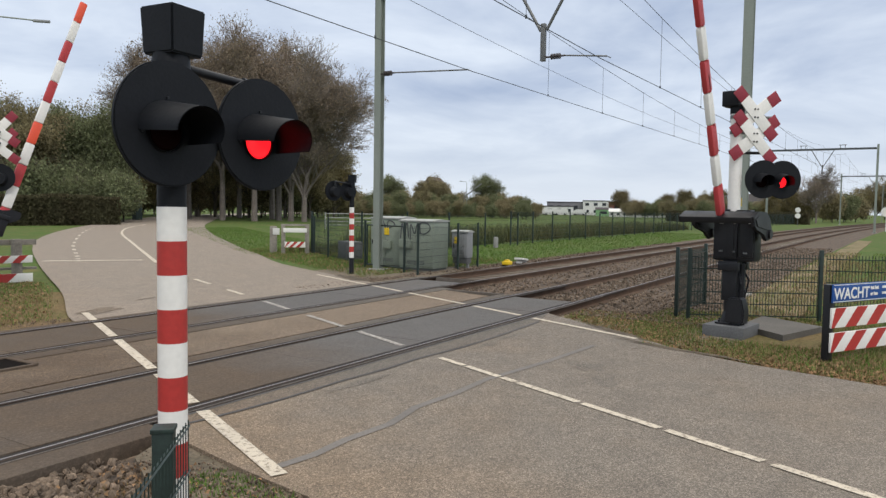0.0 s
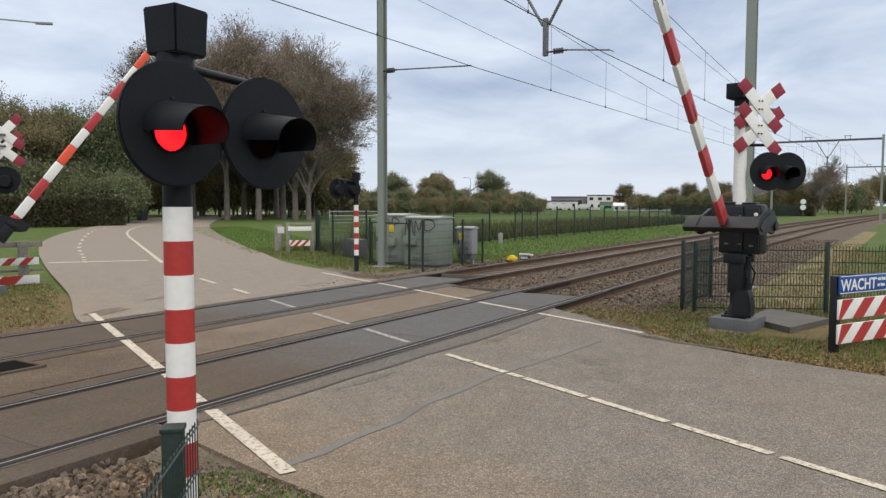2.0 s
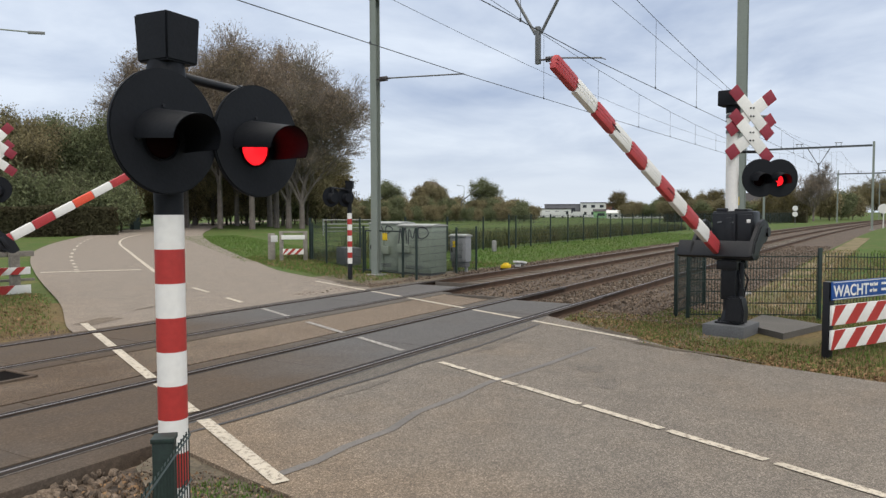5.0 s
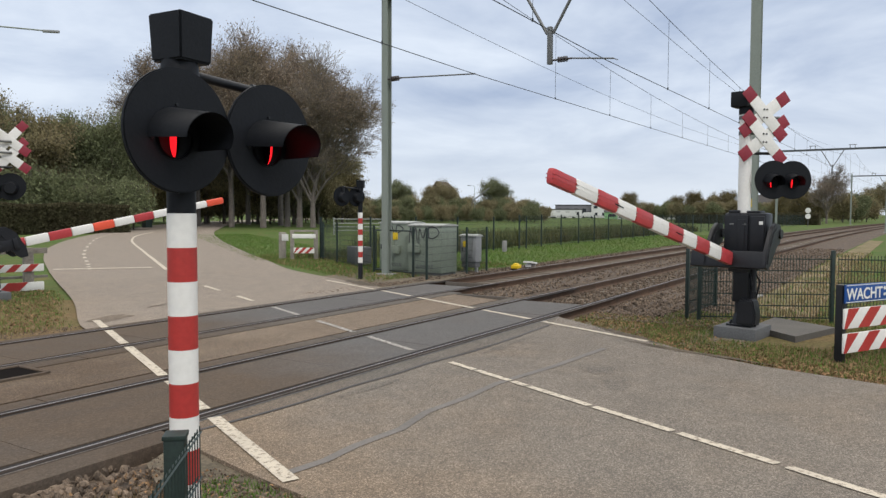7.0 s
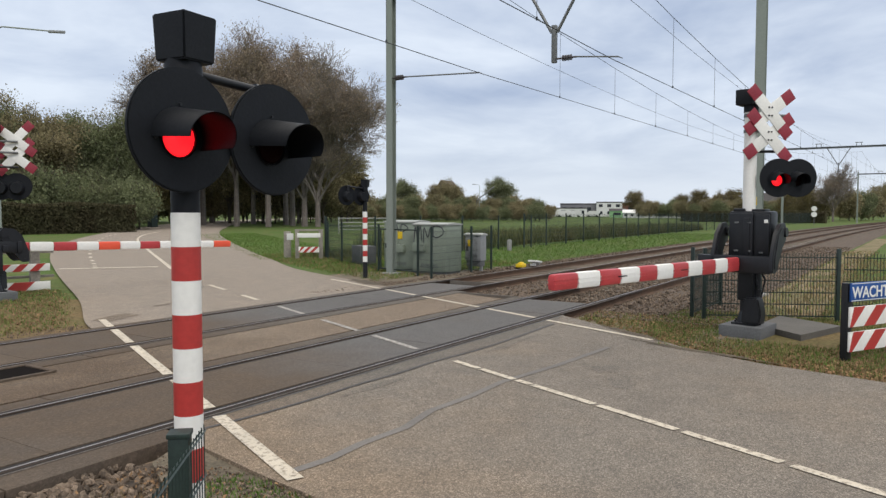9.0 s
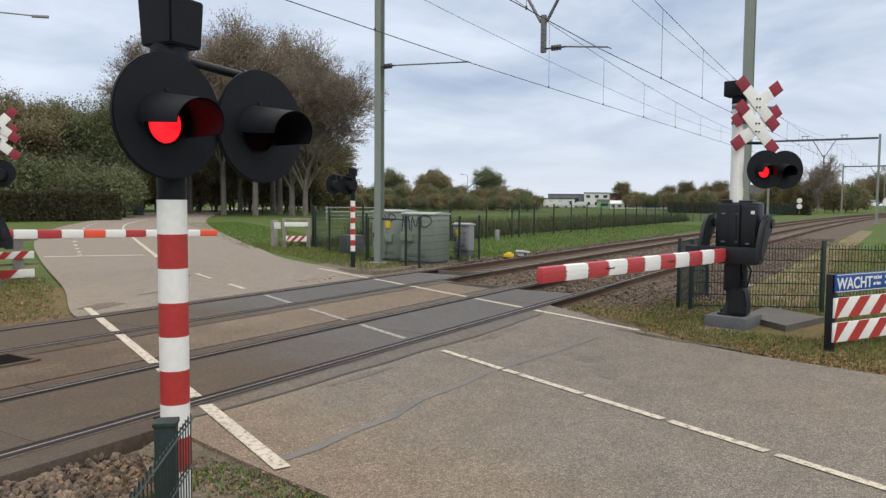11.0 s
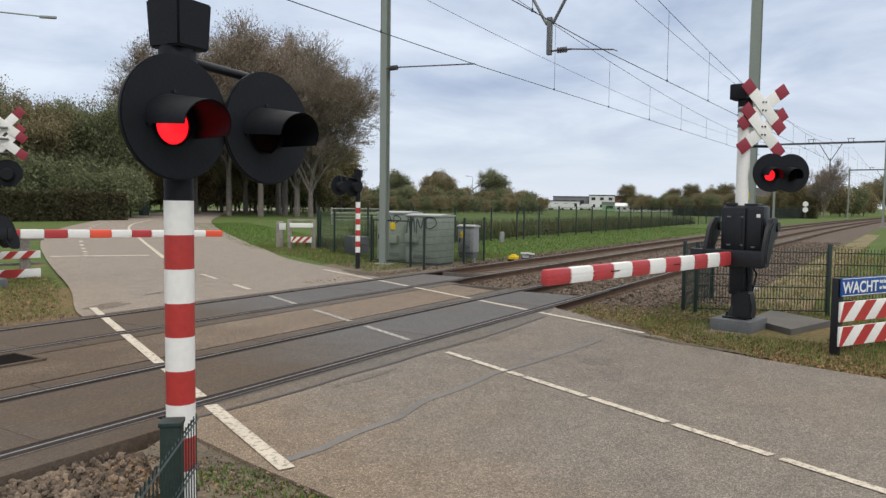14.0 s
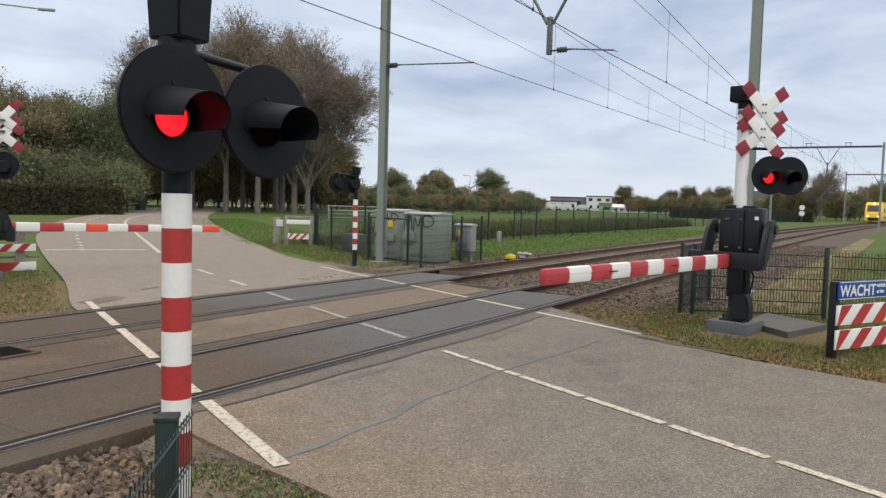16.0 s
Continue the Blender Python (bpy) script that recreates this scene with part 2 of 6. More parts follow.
M_DRYVERGE = mat("dry_verge", (0.150, 0.104, 0.056), 0.95, var=0.3, scale=0.9, fine=18, bump=0.9, tint=(0.115, 0.098, 0.042), spread="world", spec=0.1)
M_PATH = mat("trodden_path", (0.25, 0.19, 0.125), 0.95, var=0.35, scale=0.8, fine=22, bump=0.8, tint=(0.10, 0.10, 0.045), spread="world", spec=0.1)
M_SLAB = mat("slab", (0.112, 0.104, 0.093), 0.9, var=0.15, scale=2, fine=40, bump=0.4)
M_LIT = mat("lit_red_lens", (1.0, 0.012, 0.02), 0.3, var=0.02, emit=1.3)
M_UNLIT = mat("dark_red_lens", (0.007, 0.0014, 0.0016), 0.6, var=0.1, spec=0.03)
M_MAST = mat("galvanised_mast", (0.235, 0.265, 0.235), 0.6, 0.15, var=0.1, scale=2.5, fine=40, tint=(0.18, 0.20, 0.175))
M_STEEL = mat("grey_steel", (0.16, 0.165, 0.165), 0.55, 0.4, var=0.15, scale=3, fine=50)
M_WIRE = mat("wire", (0.05, 0.055, 0.06), 0.6, 0.3, var=0.1)
M_INSUL = mat("insulator", (0.07, 0.06, 0.06), 0.3, var=0.1)
M_FENCE = mat("dark_green_fence", (0.018, 0.033, 0.028), 0.5, var=0.2, scale=5, fine=60)
M_CAB = mat("cabinet_green", (0.215, 0.25, 0.20), 0.55, var=0.1, scale=2, fine=30, tint=(0.2, 0.235, 0.195))
M_CABGREY = mat("cabinet_grey", (0.25, 0.26, 0.265), 0.55, var=0.1, scale=2, fine=30)
M_CABTOP = mat("cabinet_roof", (0.36, 0.37, 0.35), 0.6, var=0.15, scale=4, fine=30)
M_DARKBOX = mat("dark_box", (0.10, 0.10, 0.105), 0.6, var=0.15)
M_CONC = mat("concrete", (0.28, 0.275, 0.265), 0.9, var=0.15, scale=3, fine=45, bump=0.4)
M_CONCD = mat("concrete_dark", (0.115, 0.118, 0.122), 0.9, var=0.15, scale=3, fine=45, bump=0.4)
M_WOOD = mat("weathered_wood", (0.27, 0.245, 0.21), 0.9, var=0.2, scale=6, fine=40, bump=0.4)
M_BLUE = mat("blue_sign", (0.012, 0.07, 0.27), 0.4, var=0.06, scale=3, fine=30)
M_YELLOW = mat("yellow_plastic", (0.75, 0.52, 0.02), 0.5, var=0.1)
M_GRAF = mat("graffiti", (0.035, 0.035, 0.045), 0.6, var=0.1)
M_BARK = mat("bark", (0.10, 0.085, 0.065), 0.95, var=0.25, scale=2, fine=12, bump=0.6)
M_BARKPALE = mat("twigs", (0.19, 0.162, 0.14), 0.95, var=0.2, scale=2, fine=12)
M_LEAFBROWN = leafy(mat("leaf_brown", (0.265, 0.208, 0.155), 0.9, var=0.2, scale=0.3, fine=3, tint=(0.200, 0.172, 0.112), island=0.4, spread="world", spec=0.15))
M_LEAFOLIVE = leafy(mat("leaf_olive", (0.262, 0.222, 0.128), 0.9, var=0.2, scale=0.2, fine=3, tint=(0.180, 0.170, 0.092), island=0.35, spread="world", spec=0.15))
M_LEAFGREEN = leafy(mat("leaf_green", (0.176, 0.200, 0.106), 0.9, var=0.2, scale=0.2, fine=3, tint=(0.140, 0.146, 0.078), island=0.35, spread="world", spec=0.15))
M_LEAFGOLD = leafy(mat("leaf_gold", (0.185, 0.155, 0.080), 0.9, var=0.2, scale=0.2, fine=3, tint=(0.11, 0.09, 0.03), island=0.25, spread="world", spec=0.15))
M_HEDGE = leafy(mat("hedge_leaf", (0.086, 0.084, 0.046), 0.9, var=0.2, scale=0.5, fine=5, tint=(0.05, 0.035, 0.022), island=0.25, spread="world", spec=0.15))
M_BLADE = mat("grass_blades", (0.088, 0.165, 0.032), 0.9, var=0.2, scale=0.8, fine=6, tint=(0.110, 0.135, 0.038), island=0.35, spread="world", spec=0.15)
M_DRY = mat("dry_grass", (0.235, 0.165, 0.092), 0.9, var=0.2, scale=0.8, fine=6, tint=(0.14, 0.14, 0.05), island=0.4, spread="world", spec=0.15)
M_BRICK = mat("red_brick", (0.16, 0.075, 0.06), 0.9, var=0.15, scale=1, fine=8)
M_WALLPALE = mat("pale_wall", (0.62, 0.62, 0.60), 0.8, var=0.06, scale=0.3, fine=4)
M_WALLGREY = mat("grey_wall", (0.19, 0.19, 0.20), 0.8, var=0.1, scale=0.3, fine=4)
M_ROOF = mat("dark_roof", (0.06, 0.055, 0.055), 0.8, var=0.15, scale=0.5, fine=5)
M_THATCH = mat("thatch", (0.115, 0.088, 0.066), 0.95, var=0.2, scale=0.4, fine=6, bump=0.5)
M_GLASSD = mat("dark_glass", (0.03, 0.035, 0.04), 0.12, var=0.05)
M_GREENBOX = mat("green_panel", (0.25, 0.45, 0.22), 0.6, var=0.1)
M_TRAINY = mat("train_yellow", (0.80, 0.50, 0.02), 0.4, var=0.05)
M_TRAINB = mat("train_blue", (0.03, 0.06, 0.2), 0.4, var=0.05)
M_LAMP = mat("lamp_glow", (1.0, 0.9, 0.7), 0.3, emit=4.0, var=0.01)


# ---- mesh helpers ----
def box(bm, sx, sy, sz, m=None, bevel=0.0):
    r = bmesh.ops.create_cube(bm, size=1.0, matrix=(m or Matrix()) @ Matrix.Diagonal((sx, sy, sz, 1)))
    if bevel:
        es = list({e for v in r["verts"] for e in v.link_edges})
        bmesh.ops.bevel(bm, geom=es, offset=bevel, segments=2, affect="EDGES", profile=0.6)
    return r["verts"]


def rod(bm, a, b, r, r2=None, seg=12, caps=True):
    a, b = Vector(a), Vector(b)
    d = b - a
    m = Matrix.Translation((a + b) / 2) @ d.to_track_quat("Z", "Y").to_matrix().to_4x4()
    bmesh.ops.create_cone(bm, cap_ends=caps, segments=seg, radius1=r, radius2=r if r2 is None else r2, depth=d.length, matrix=m)


def prism(bm, pts, z0, z1, m=None):
    """A flat outline (x, y) made solid between two heights."""
    m = m or Matrix()
    lo = [bm.verts.new(m @ Vector((x, y, z0))) for x, y in pts]
    hi = [bm.verts.new(m @ Vector((x, y, z1))) for x, y in pts]
    n = len(pts)
    bm.faces.new(hi)
    bm.faces.new(lo[::-1])
    for i in range(n):
        bm.faces.new((lo[i], lo[(i + 1) % n], hi[(i + 1) % n], hi[i]))


def mesh_of(name, bm, material, smooth=False):
    bmesh.ops.recalc_face_normals(bm, faces=bm.faces)
    me = bpy.data.meshes.new(name)
    bm.to_mesh(me)
    bm.free()
    me.materials.append(material)
    if smooth:
        me.shade_smooth()
        me.set_sharp_from_angle(angle=radians(38))
    return me


def part(name, bm, material, parent=None, label="", smooth=True, m=None):
    ob = new(name, mesh_of(name, bm, material, smooth))
    if parent is not None:
        ob.parent = parent
    if m is not None:
        ob.matrix_basis = m
    if label:
        tagged(ob, label)
    return ob


def thing(name, m, label, category, group="", kind=""):
    ob = new(name)
    ob.empty_display_size = 0.1
    ob.matrix_basis = m
    return tagged(ob, label, category, group, kind)


def bulk(name, verts, faces, material, parent=None):
    me = bpy.data.meshes.new(name)
    me.from_pydata(verts, [], faces)
    me.update()
    me.materials.append(material)
    ob = new(name, me)
    if parent is not None:
        ob.parent = parent
    return ob


def B():
    return bmesh.new()


ROAD = radians(65.3)          # the road's way over the tracks
RDIR = Vector((math.cos(ROAD), math.sin(ROAD), 0))
RAILS = (0.0, 1.505, 3.62, 5.125)


def bend(x):
    """How far the line has curved towards -y at x."""
    return -0.0003 * max(0.0, x - 20) ** 2


def road_pt(off, s, z=0.0):
    """A point s metres along the crossing's road, on the line that meets y = 0 at x = off."""
    return Vector((off + RDIR.x * s, RDIR.y * s, z))


# ---- ground, road, tracks ----
def strip(pts_l, pts_r, z):
    v = [Vector((x, y, z)) for x, y in pts_l] + [Vector((x, y, z)) for x, y in pts_r]
    n = len(pts_l)
    f = [(i, i + n, i + n + 1, i + 1) for i in range(n - 1)]
    return v, f


def glide(pts, n):
    """Smooth curve through a few (x, y) places."""
    out = []
    for i in range(len(pts) - 1):
        p0, p1, p2, p3 = (Vector(pts[min(max(j, 0), len(pts) - 1)]) for j in (i - 1, i, i + 1, i + 2))
        for k in range(n):
            t = k / n
            out.append(0.5 * ((2 * p1) + (p2 - p0) * t + (2 * p0 - 5 * p1 + 4 * p2 - p3) * t * t + (3 * p1 - p0 - 3 * p2 + p3) * t ** 3))
    out.append(Vector(pts[-1]))
    return out


def ribbon(name, pts, width, z, material, parent=None, thick=0.006):
    """A flat band of paint or asphalt along a curve."""
    bm = B()
    prev = None
    for i, p in enumerate(pts):
        d = (pts[min(i + 1, len(pts) - 1)] - pts[max(i - 1, 0)]).normalized()
        nrm = Vector((-d.y, d.x)) * width / 2
        row = [bm.verts.new((p.x + nrm.x, p.y + nrm.y, z)), bm.verts.new((p.x - nrm.x, p.y - nrm.y, z))]
        if prev:
            bm.faces.new((prev[0], prev[1], row[1], row[0]))
        prev = row
    return part(name, bm, material, parent, smooth=False)


# one sheet to the horizon, sunk along the railway where the ballast lies
bm = B()
xs = [-1200, -400, -120, -40, -14, 2.6, 3.6, 8.4, 12.3, 12.5, 14.6, 14.8, 20, 30, 45, 60] + [60 + 12 * i for i in range(1, 31)] + [700, 1100, 2200]
rows = []
for x in xs:
    dy = bend(min(x, 420))
    lo_y = -9.0 if x < 5 else (-1.2 if x < 12.4 else -2.3)
    hi_y = 5.0 if x < 14.7 else 6.0
    ys = [(-1500, 0), (-300, 0), (-80, 0), (-20, 0), (lo_y - 0.35 + dy, 0), (lo_y + dy, -0.4), (hi_y + dy, -0.4), (hi_y + 0.35 + dy, 0), (25, 0), (80, 0), (300, 0), (900, 0), (2200, 0)]
    rows.append([bm.verts.new((x, y, -0.06 + dz)) for y, dz in ys])
for ra, rb in zip(rows, rows[1:]):
    for j in range(len(ra) - 1):
        bm.faces.new((ra[j], rb[j], rb[j + 1], ra[j + 1]))
ground = tagged(part("ground", bm, M_GRASS, smooth=False), "flat green meadow and verge reaching to the horizon", "ground", kind="structure")

# the road: before the crossing, over it and the bend behind
road = tagged(thing("road", Matrix(), "", ""), "pale brown-grey worn asphalt road crossing the railway and bending away", "road", kind="structure")
bm = B()
near = [(3.42, -2.35), (3.55, -1.55), (3.75, -0.62), (3.9, -0.16), (12.0, -0.16), (11.2, -1.25), (10.4, -2.35), (9.85, -3.0), (9.45, -3.9), (9.1, -5.3), (8.6, -9), (6.5, -20), (0.6, -20), (2.1, -9), (2.9, -5.0), (3.2, -3.2)]
prism(bm, near, -0.25, -0.012)
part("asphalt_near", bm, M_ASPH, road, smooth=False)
bm = B()
left = glide([(6.6, 5.3), (7.0, 6.2), (8.6, 9.0), (10.6, 13.0), (12.8, 17.3), (16.2, 23.6), (20.9, 31.4), (28, 41.2), (37.5, 52.5), (50, 66), (73, 89), (112, 117), (160, 140)], 5)
right = glide([(14.2, 5.3), (14.7, 6.2), (16.0, 9.0), (17.4, 11.6), (19.8, 14.9), (22.4, 18.6), (27, 24.8), (33, 32.7), (43, 45), (55, 58), (76, 79), (113, 108), (160, 131)], 5)
lo = [bm.verts.new((p.x, p.y, -0.012)) for p in left]
hi = [bm.verts.new((p.x, p.y, -0.012)) for p in right]
for i in range(len(left) - 1):
    bm.faces.new((lo[i], hi[i], hi[i + 1], lo[i + 1]))
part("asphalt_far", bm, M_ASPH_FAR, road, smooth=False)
# strip between the two tracks and thin strips beside the rails
bm = B()
prism(bm, [(2.0, 1.9), (12.6, 1.9), (13.55, 1.9), (14.0, 3.2), (13.5, 3.2), (2.0, 3.2)], -0.25, -0.010)
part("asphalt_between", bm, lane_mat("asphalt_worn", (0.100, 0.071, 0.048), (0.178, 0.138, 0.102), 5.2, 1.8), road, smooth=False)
bm = B()
prism(bm, [(3.9, -0.13), (12.1, -0.13), (11.0, -0.42), (9.35, -0.50), (7.0, -0.44), (5.2, -0.42), (3.85, -0.36)], -0.2, -0.008)
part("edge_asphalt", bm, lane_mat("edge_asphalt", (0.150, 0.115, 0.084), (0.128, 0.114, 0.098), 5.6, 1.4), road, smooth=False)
ribbon("tar_joint", glide([(3.95, -0.33), (4.5, -0.40), (5.2, -0.44), (6.0, -0.43), (6.7, -0.47), (7.4, -0.45), (8.3, -0.52), (9.35, -0.51), (10.2, -0.47), (11.0, -0.43)], 4), 0.045, -0.0055, M_TAR, road)
ribbon("tar_joint", glide([(4.2, -0.135), (6.0, -0.14), (8.0, -0.135), (10.0, -0.14), (11.9, -0.15)], 4), 0.04, -0.0055, M_TAR, road)
# long tar-filled crack across the lanes and darker patches
ribbon("tar_crack", [Vector(p) for p in ((3.7, -1.68), (4.05, -1.73), (4.45, -1.70), (5.0, -1.74), (5.55, -1.63), (6.2, -1.67), (6.9, -1.64), (8.1, -1.80), (9.5, -1.90))], 0.085, -0.0075, mat("tar_crack", (0.158, 0.145, 0.132), 0.8, var=0.15, scale=2, fine=60, spread="world"), road)
def blot(px, py, rx, ry, turn, z, material, name="patch", rough=0.35):
    """A stain or patch with an uneven outline."""
    bm = B()
    pts = []
    for i in range(40):
        a = 6.2832 * i / 40
        k = 1 + rough * noise.noise((math.cos(a) * 1.7 + px, math.sin(a) * 1.7 + py, 4.0)) + 0.5 * rough * noise.noise((math.cos(a) * 5 + px, math.sin(a) * 5, 9.0))
        pts.append(Matrix.Rotation(radians(turn), 3, "Z") @ Vector((rx * k * math.cos(a), ry * k * math.sin(a), 0)) + Vector((px, py, z)))
    bm.faces.new([bm.verts.new(p) for p in pts])
    return part(name, bm, material, road, smooth=False)


M_SOIL = mat("soil_stain", (0.10, 0.078, 0.052), 0.95, var=0.35, scale=4, fine=40, bump=0.9, spread="world")
blot(9.85, -3.1, 0.08, 0.9, -18, -0.0070, M_SOIL, "soil", 0.7)
blot(10.8, -1.75, 0.08, 0.8, -36, -0.0071, M_SOIL, "soil", 0.7)
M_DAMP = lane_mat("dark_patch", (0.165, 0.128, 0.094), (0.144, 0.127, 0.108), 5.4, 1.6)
blot(8.15, -2.35, 0.22, 0.16, 10, -0.0085, M_DAMP, "patch", 0.5)
blot(7.55, -2.75, 0.26, 0.15, 20, -0.0085, M_DAMP, "patch", 0.5)
blot(6.1, -0.62, 0.5, 0.07, -2, -0.0085, M_DAMP, "patch", 0.6)
blot(8.9, -0.68, 0.55, 0.08, 2, -0.0085, M_DAMP, "patch", 0.6)
blot(7.55, 6.15, 0.5, 0.22, 25, -0.0085, M_DAMP, "patch", 0.5)
blot(9.3, 7.0, 0.6, 0.08, 15, -0.0085, M_DAMP, "patch", 0.6)
blot(11.6, 9.0, 0.35, 0.1, 40, -0.0085, M_DAMP, "patch", 0.6)
blot(14.85, 6.6, 0.2, 0.9, -28, -0.0071, M_SOIL, "soil", 0.7)


def line(off, s0, s1, w, z=-0.004, material=None, dx=0.0):
    a, b = road_pt(off, s0), road_pt(off, s1)
    n = Vector((-RDIR.y, RDIR.x, 0)) * w / 2
    bm = B()
    vs = [bm.verts.new(p + Vector((0, 0, z))) for p in (a + n, a - n, b - n, b + n)]
    bm.faces.new(vs)
    return part("road_line", bm, material or M_PAINT, road, smooth=False)


line(4.44, -2.0, -0.17, 0.12, z=-0.0025)
for s0, s1 in ((0.13, 1.5), (1.8, 3.85), (4.14, 5.48), (5.8, 6.7)):
    line(4.44, s0, s1, 0.115, z=-0.0015)
# centre line, long marks with short gaps in front, older and fainter between the rails
for s0, s1 in ((-12.0, -8.3), (-8.2, -7.05), (-6.98, -6.08), (-6.0, -5.09), (-5.01, -4.13), (-4.06, -3.15), (-3.09, -2.19), (-2.15, -1.92), (-1.87, -1.26), (-1.21, -0.70)):
    line(7.87, s0, s1, 0.088)
for s0, s1 in ((0.2, 1.45), (1.95, 3.3), (4.14, 5.4)):
    line(7.87, s0, s1, 0.09, z=-0.0015, material=M_PAINT_OLD)
for s0, s1 in ((6.6, 7.6), (8.9, 10.2), (12.3, 13.7)):
    line(7.87, s0, s1, 0.10)
line(11.38, -2.45, -0.2, 0.10)
for s0, s1, z in ((0.13, 1.5, -0.0015), (1.8, 3.85, -0.0015), (4.14, 5.48, -0.0015), (5.8, 8.6, -0.004)):
    line(11.38, s0, s1, 0.10, z=z)
# the bend's markings
c1 = glide([(14.8, 14.2), (17.4, 18.3), (21.4, 24.6), (28.3, 35.3), (35.0, 44.1), (42, 51.5)], 8)
ribbon("road_line", c1, 0.13, -0.004, M_PAINT, road)
dl = glide([(13.5, 16.2), (14.7, 18.2), (19.6, 26.3), (28.8, 39.8), (36.4, 49.2), (48, 61.5), (70, 82)], 12)
for i in range(0, len(dl) - 2, 3):
    ribbon("road_line", dl[i:i + 2], 0.13, -0.004, M_PAINT, road)
dr = glide([(17.9, 16.8), (21.0, 21.2), (25.5, 27.6), (31, 35.0), (41, 47)], 8)
for i in range(0, len(dr) - 2, 3):
    ribbon("road_line", dr[i:i + 2], 0.13, -0.004, M_PAINT, road)
ribbon("road_line", [Vector((12.9, 17.2)), Vector((15.2, 15.45))], 0.3, -0.004, M_PAINT, road)


# crossing panels between and beside the rails, each its own piece
panels = tagged(thing("crossing_panels", Matrix(), "", ""), "dark rubber and concrete level crossing panels between the rails", "crossing panels", kind="structure")
def panel_mesh(w, l):
    bm = B()
    box(bm, l - 0.005, w, 0.16, bevel=0.004)
    return mesh_of("panel", bm, M_PANEL)


for y0, y1, xa, xb in ((0.115, 1.39, 1.2, 12.9), (3.735, 5.01, 1.2, 16.2)):
    me = panel_mesh(y1 - y0, 1.8)
    n = int((xb - xa) / 1.8 + 0.5)
    for i in range(n):
        ob = new("panel", me)
        ob.parent = panels
        ob.matrix_basis = pose(xa + 0.9 + 1.8 * i, (y0 + y1) / 2, -0.0865 + random.uniform(-0.002, 0.002))
for y, xa, xb, m in ((-0.2, 1.0, 3.88, M_STRIP), (1.715, 1.0, 14.1, M_STRIP), (3.39, 1.0, 14.4, M_STRIP), (5.27, 1.0, 16.4, M_STRIP)):
    bm = B()
    for i in range(int((xb - xa) / 1.44) + 1):
        a, b = xa + 1.44 * i, min(xb, xa + 1.44 * (i + 1) - 0.012)
        if b > a:
            box(bm, b - a, 0.28 if y != -0.2 else 0.34, 0.22, pose((a + b) / 2, y, -0.119), bevel=0.008)
    part("edge_strip", bm, m, panels)
# concrete end blocks of the panels
for x, y, sx, sy in ((14.25, 2.6, 0.3, 1.35), (13.1, 0.75, 0.25, 1.25), (16.6, 4.37, 0.25, 1.25)):
    bm = B()
    box(bm, sx, sy, 0.2, pose(x, y, -0.12, 0, 6, 0), bevel=0.02)
    part("end_block", bm, M_STRIP, panels)
# drain pit with a frame between the tracks, its opening painted black
bm = B()
for sx, sy, x, y in ((0.9, 0.06, 0, -0.3), (0.9, 0.06, 0, 0.3), (0.06, 0.6, -0.45, 0), (0.06, 0.6, 0.45, 0)):
    box(bm, sx, sy, 0.1, pose(x, y, 0.0), bevel=0.006)
pit = tagged(part("pit_frame", bm, M_STRIP, m=pose(4.12, 3.12, -0.035)), "drain pit with a concrete rim and black-painted hole between the tracks", "drain pit")
# flush black plate whose colour stands for the shade of the pit's depth
bm = B()
box(bm, 0.84, 0.54, 0.02)
part("pit_shade_plate", bm, mat("pit_shade", (0.008, 0.006, 0.005), 0.95, var=0.2, spec=0.05), pit, m=pose(0, 0, 0.0275))


def rail_profile(bm, y, x0, x1, step, z=0.0, head=True):
    """Head, web and foot of a rail that follows the bend."""
    n = max(1, int((x1 - x0) / step))
    if head:
        prof = [(-0.036, -0.012), (-0.036, -0.004), (-0.030, -0.001), (-0.014, 0.0), (0.014, 0.0), (0.030, -0.001), (0.036, -0.004), (0.036, -0.012)]
    else:
        prof = [(-0.0355, -0.012), (-0.034, -0.038), (-0.009, -0.05), (-0.009, -0.13), (-0.07, -0.155), (-0.07, -0.17), (0.07, -0.17), (0.07, -0.155), (0.009, -0.13), (0.009, -0.05), (0.034, -0.038), (0.0355, -0.012)]
    prev = None
    for i in range(n + 1):
        x = x0 + (x1 - x0) * i / n
        row = [bm.verts.new((x, y + bend(x) + py, z + pz)) for py, pz in prof]
        if prev:
            for j in range(len(prof) - 1):
                bm.faces.new((prev[j], prev[j + 1], row[j + 1], row[j]))
        prev = row


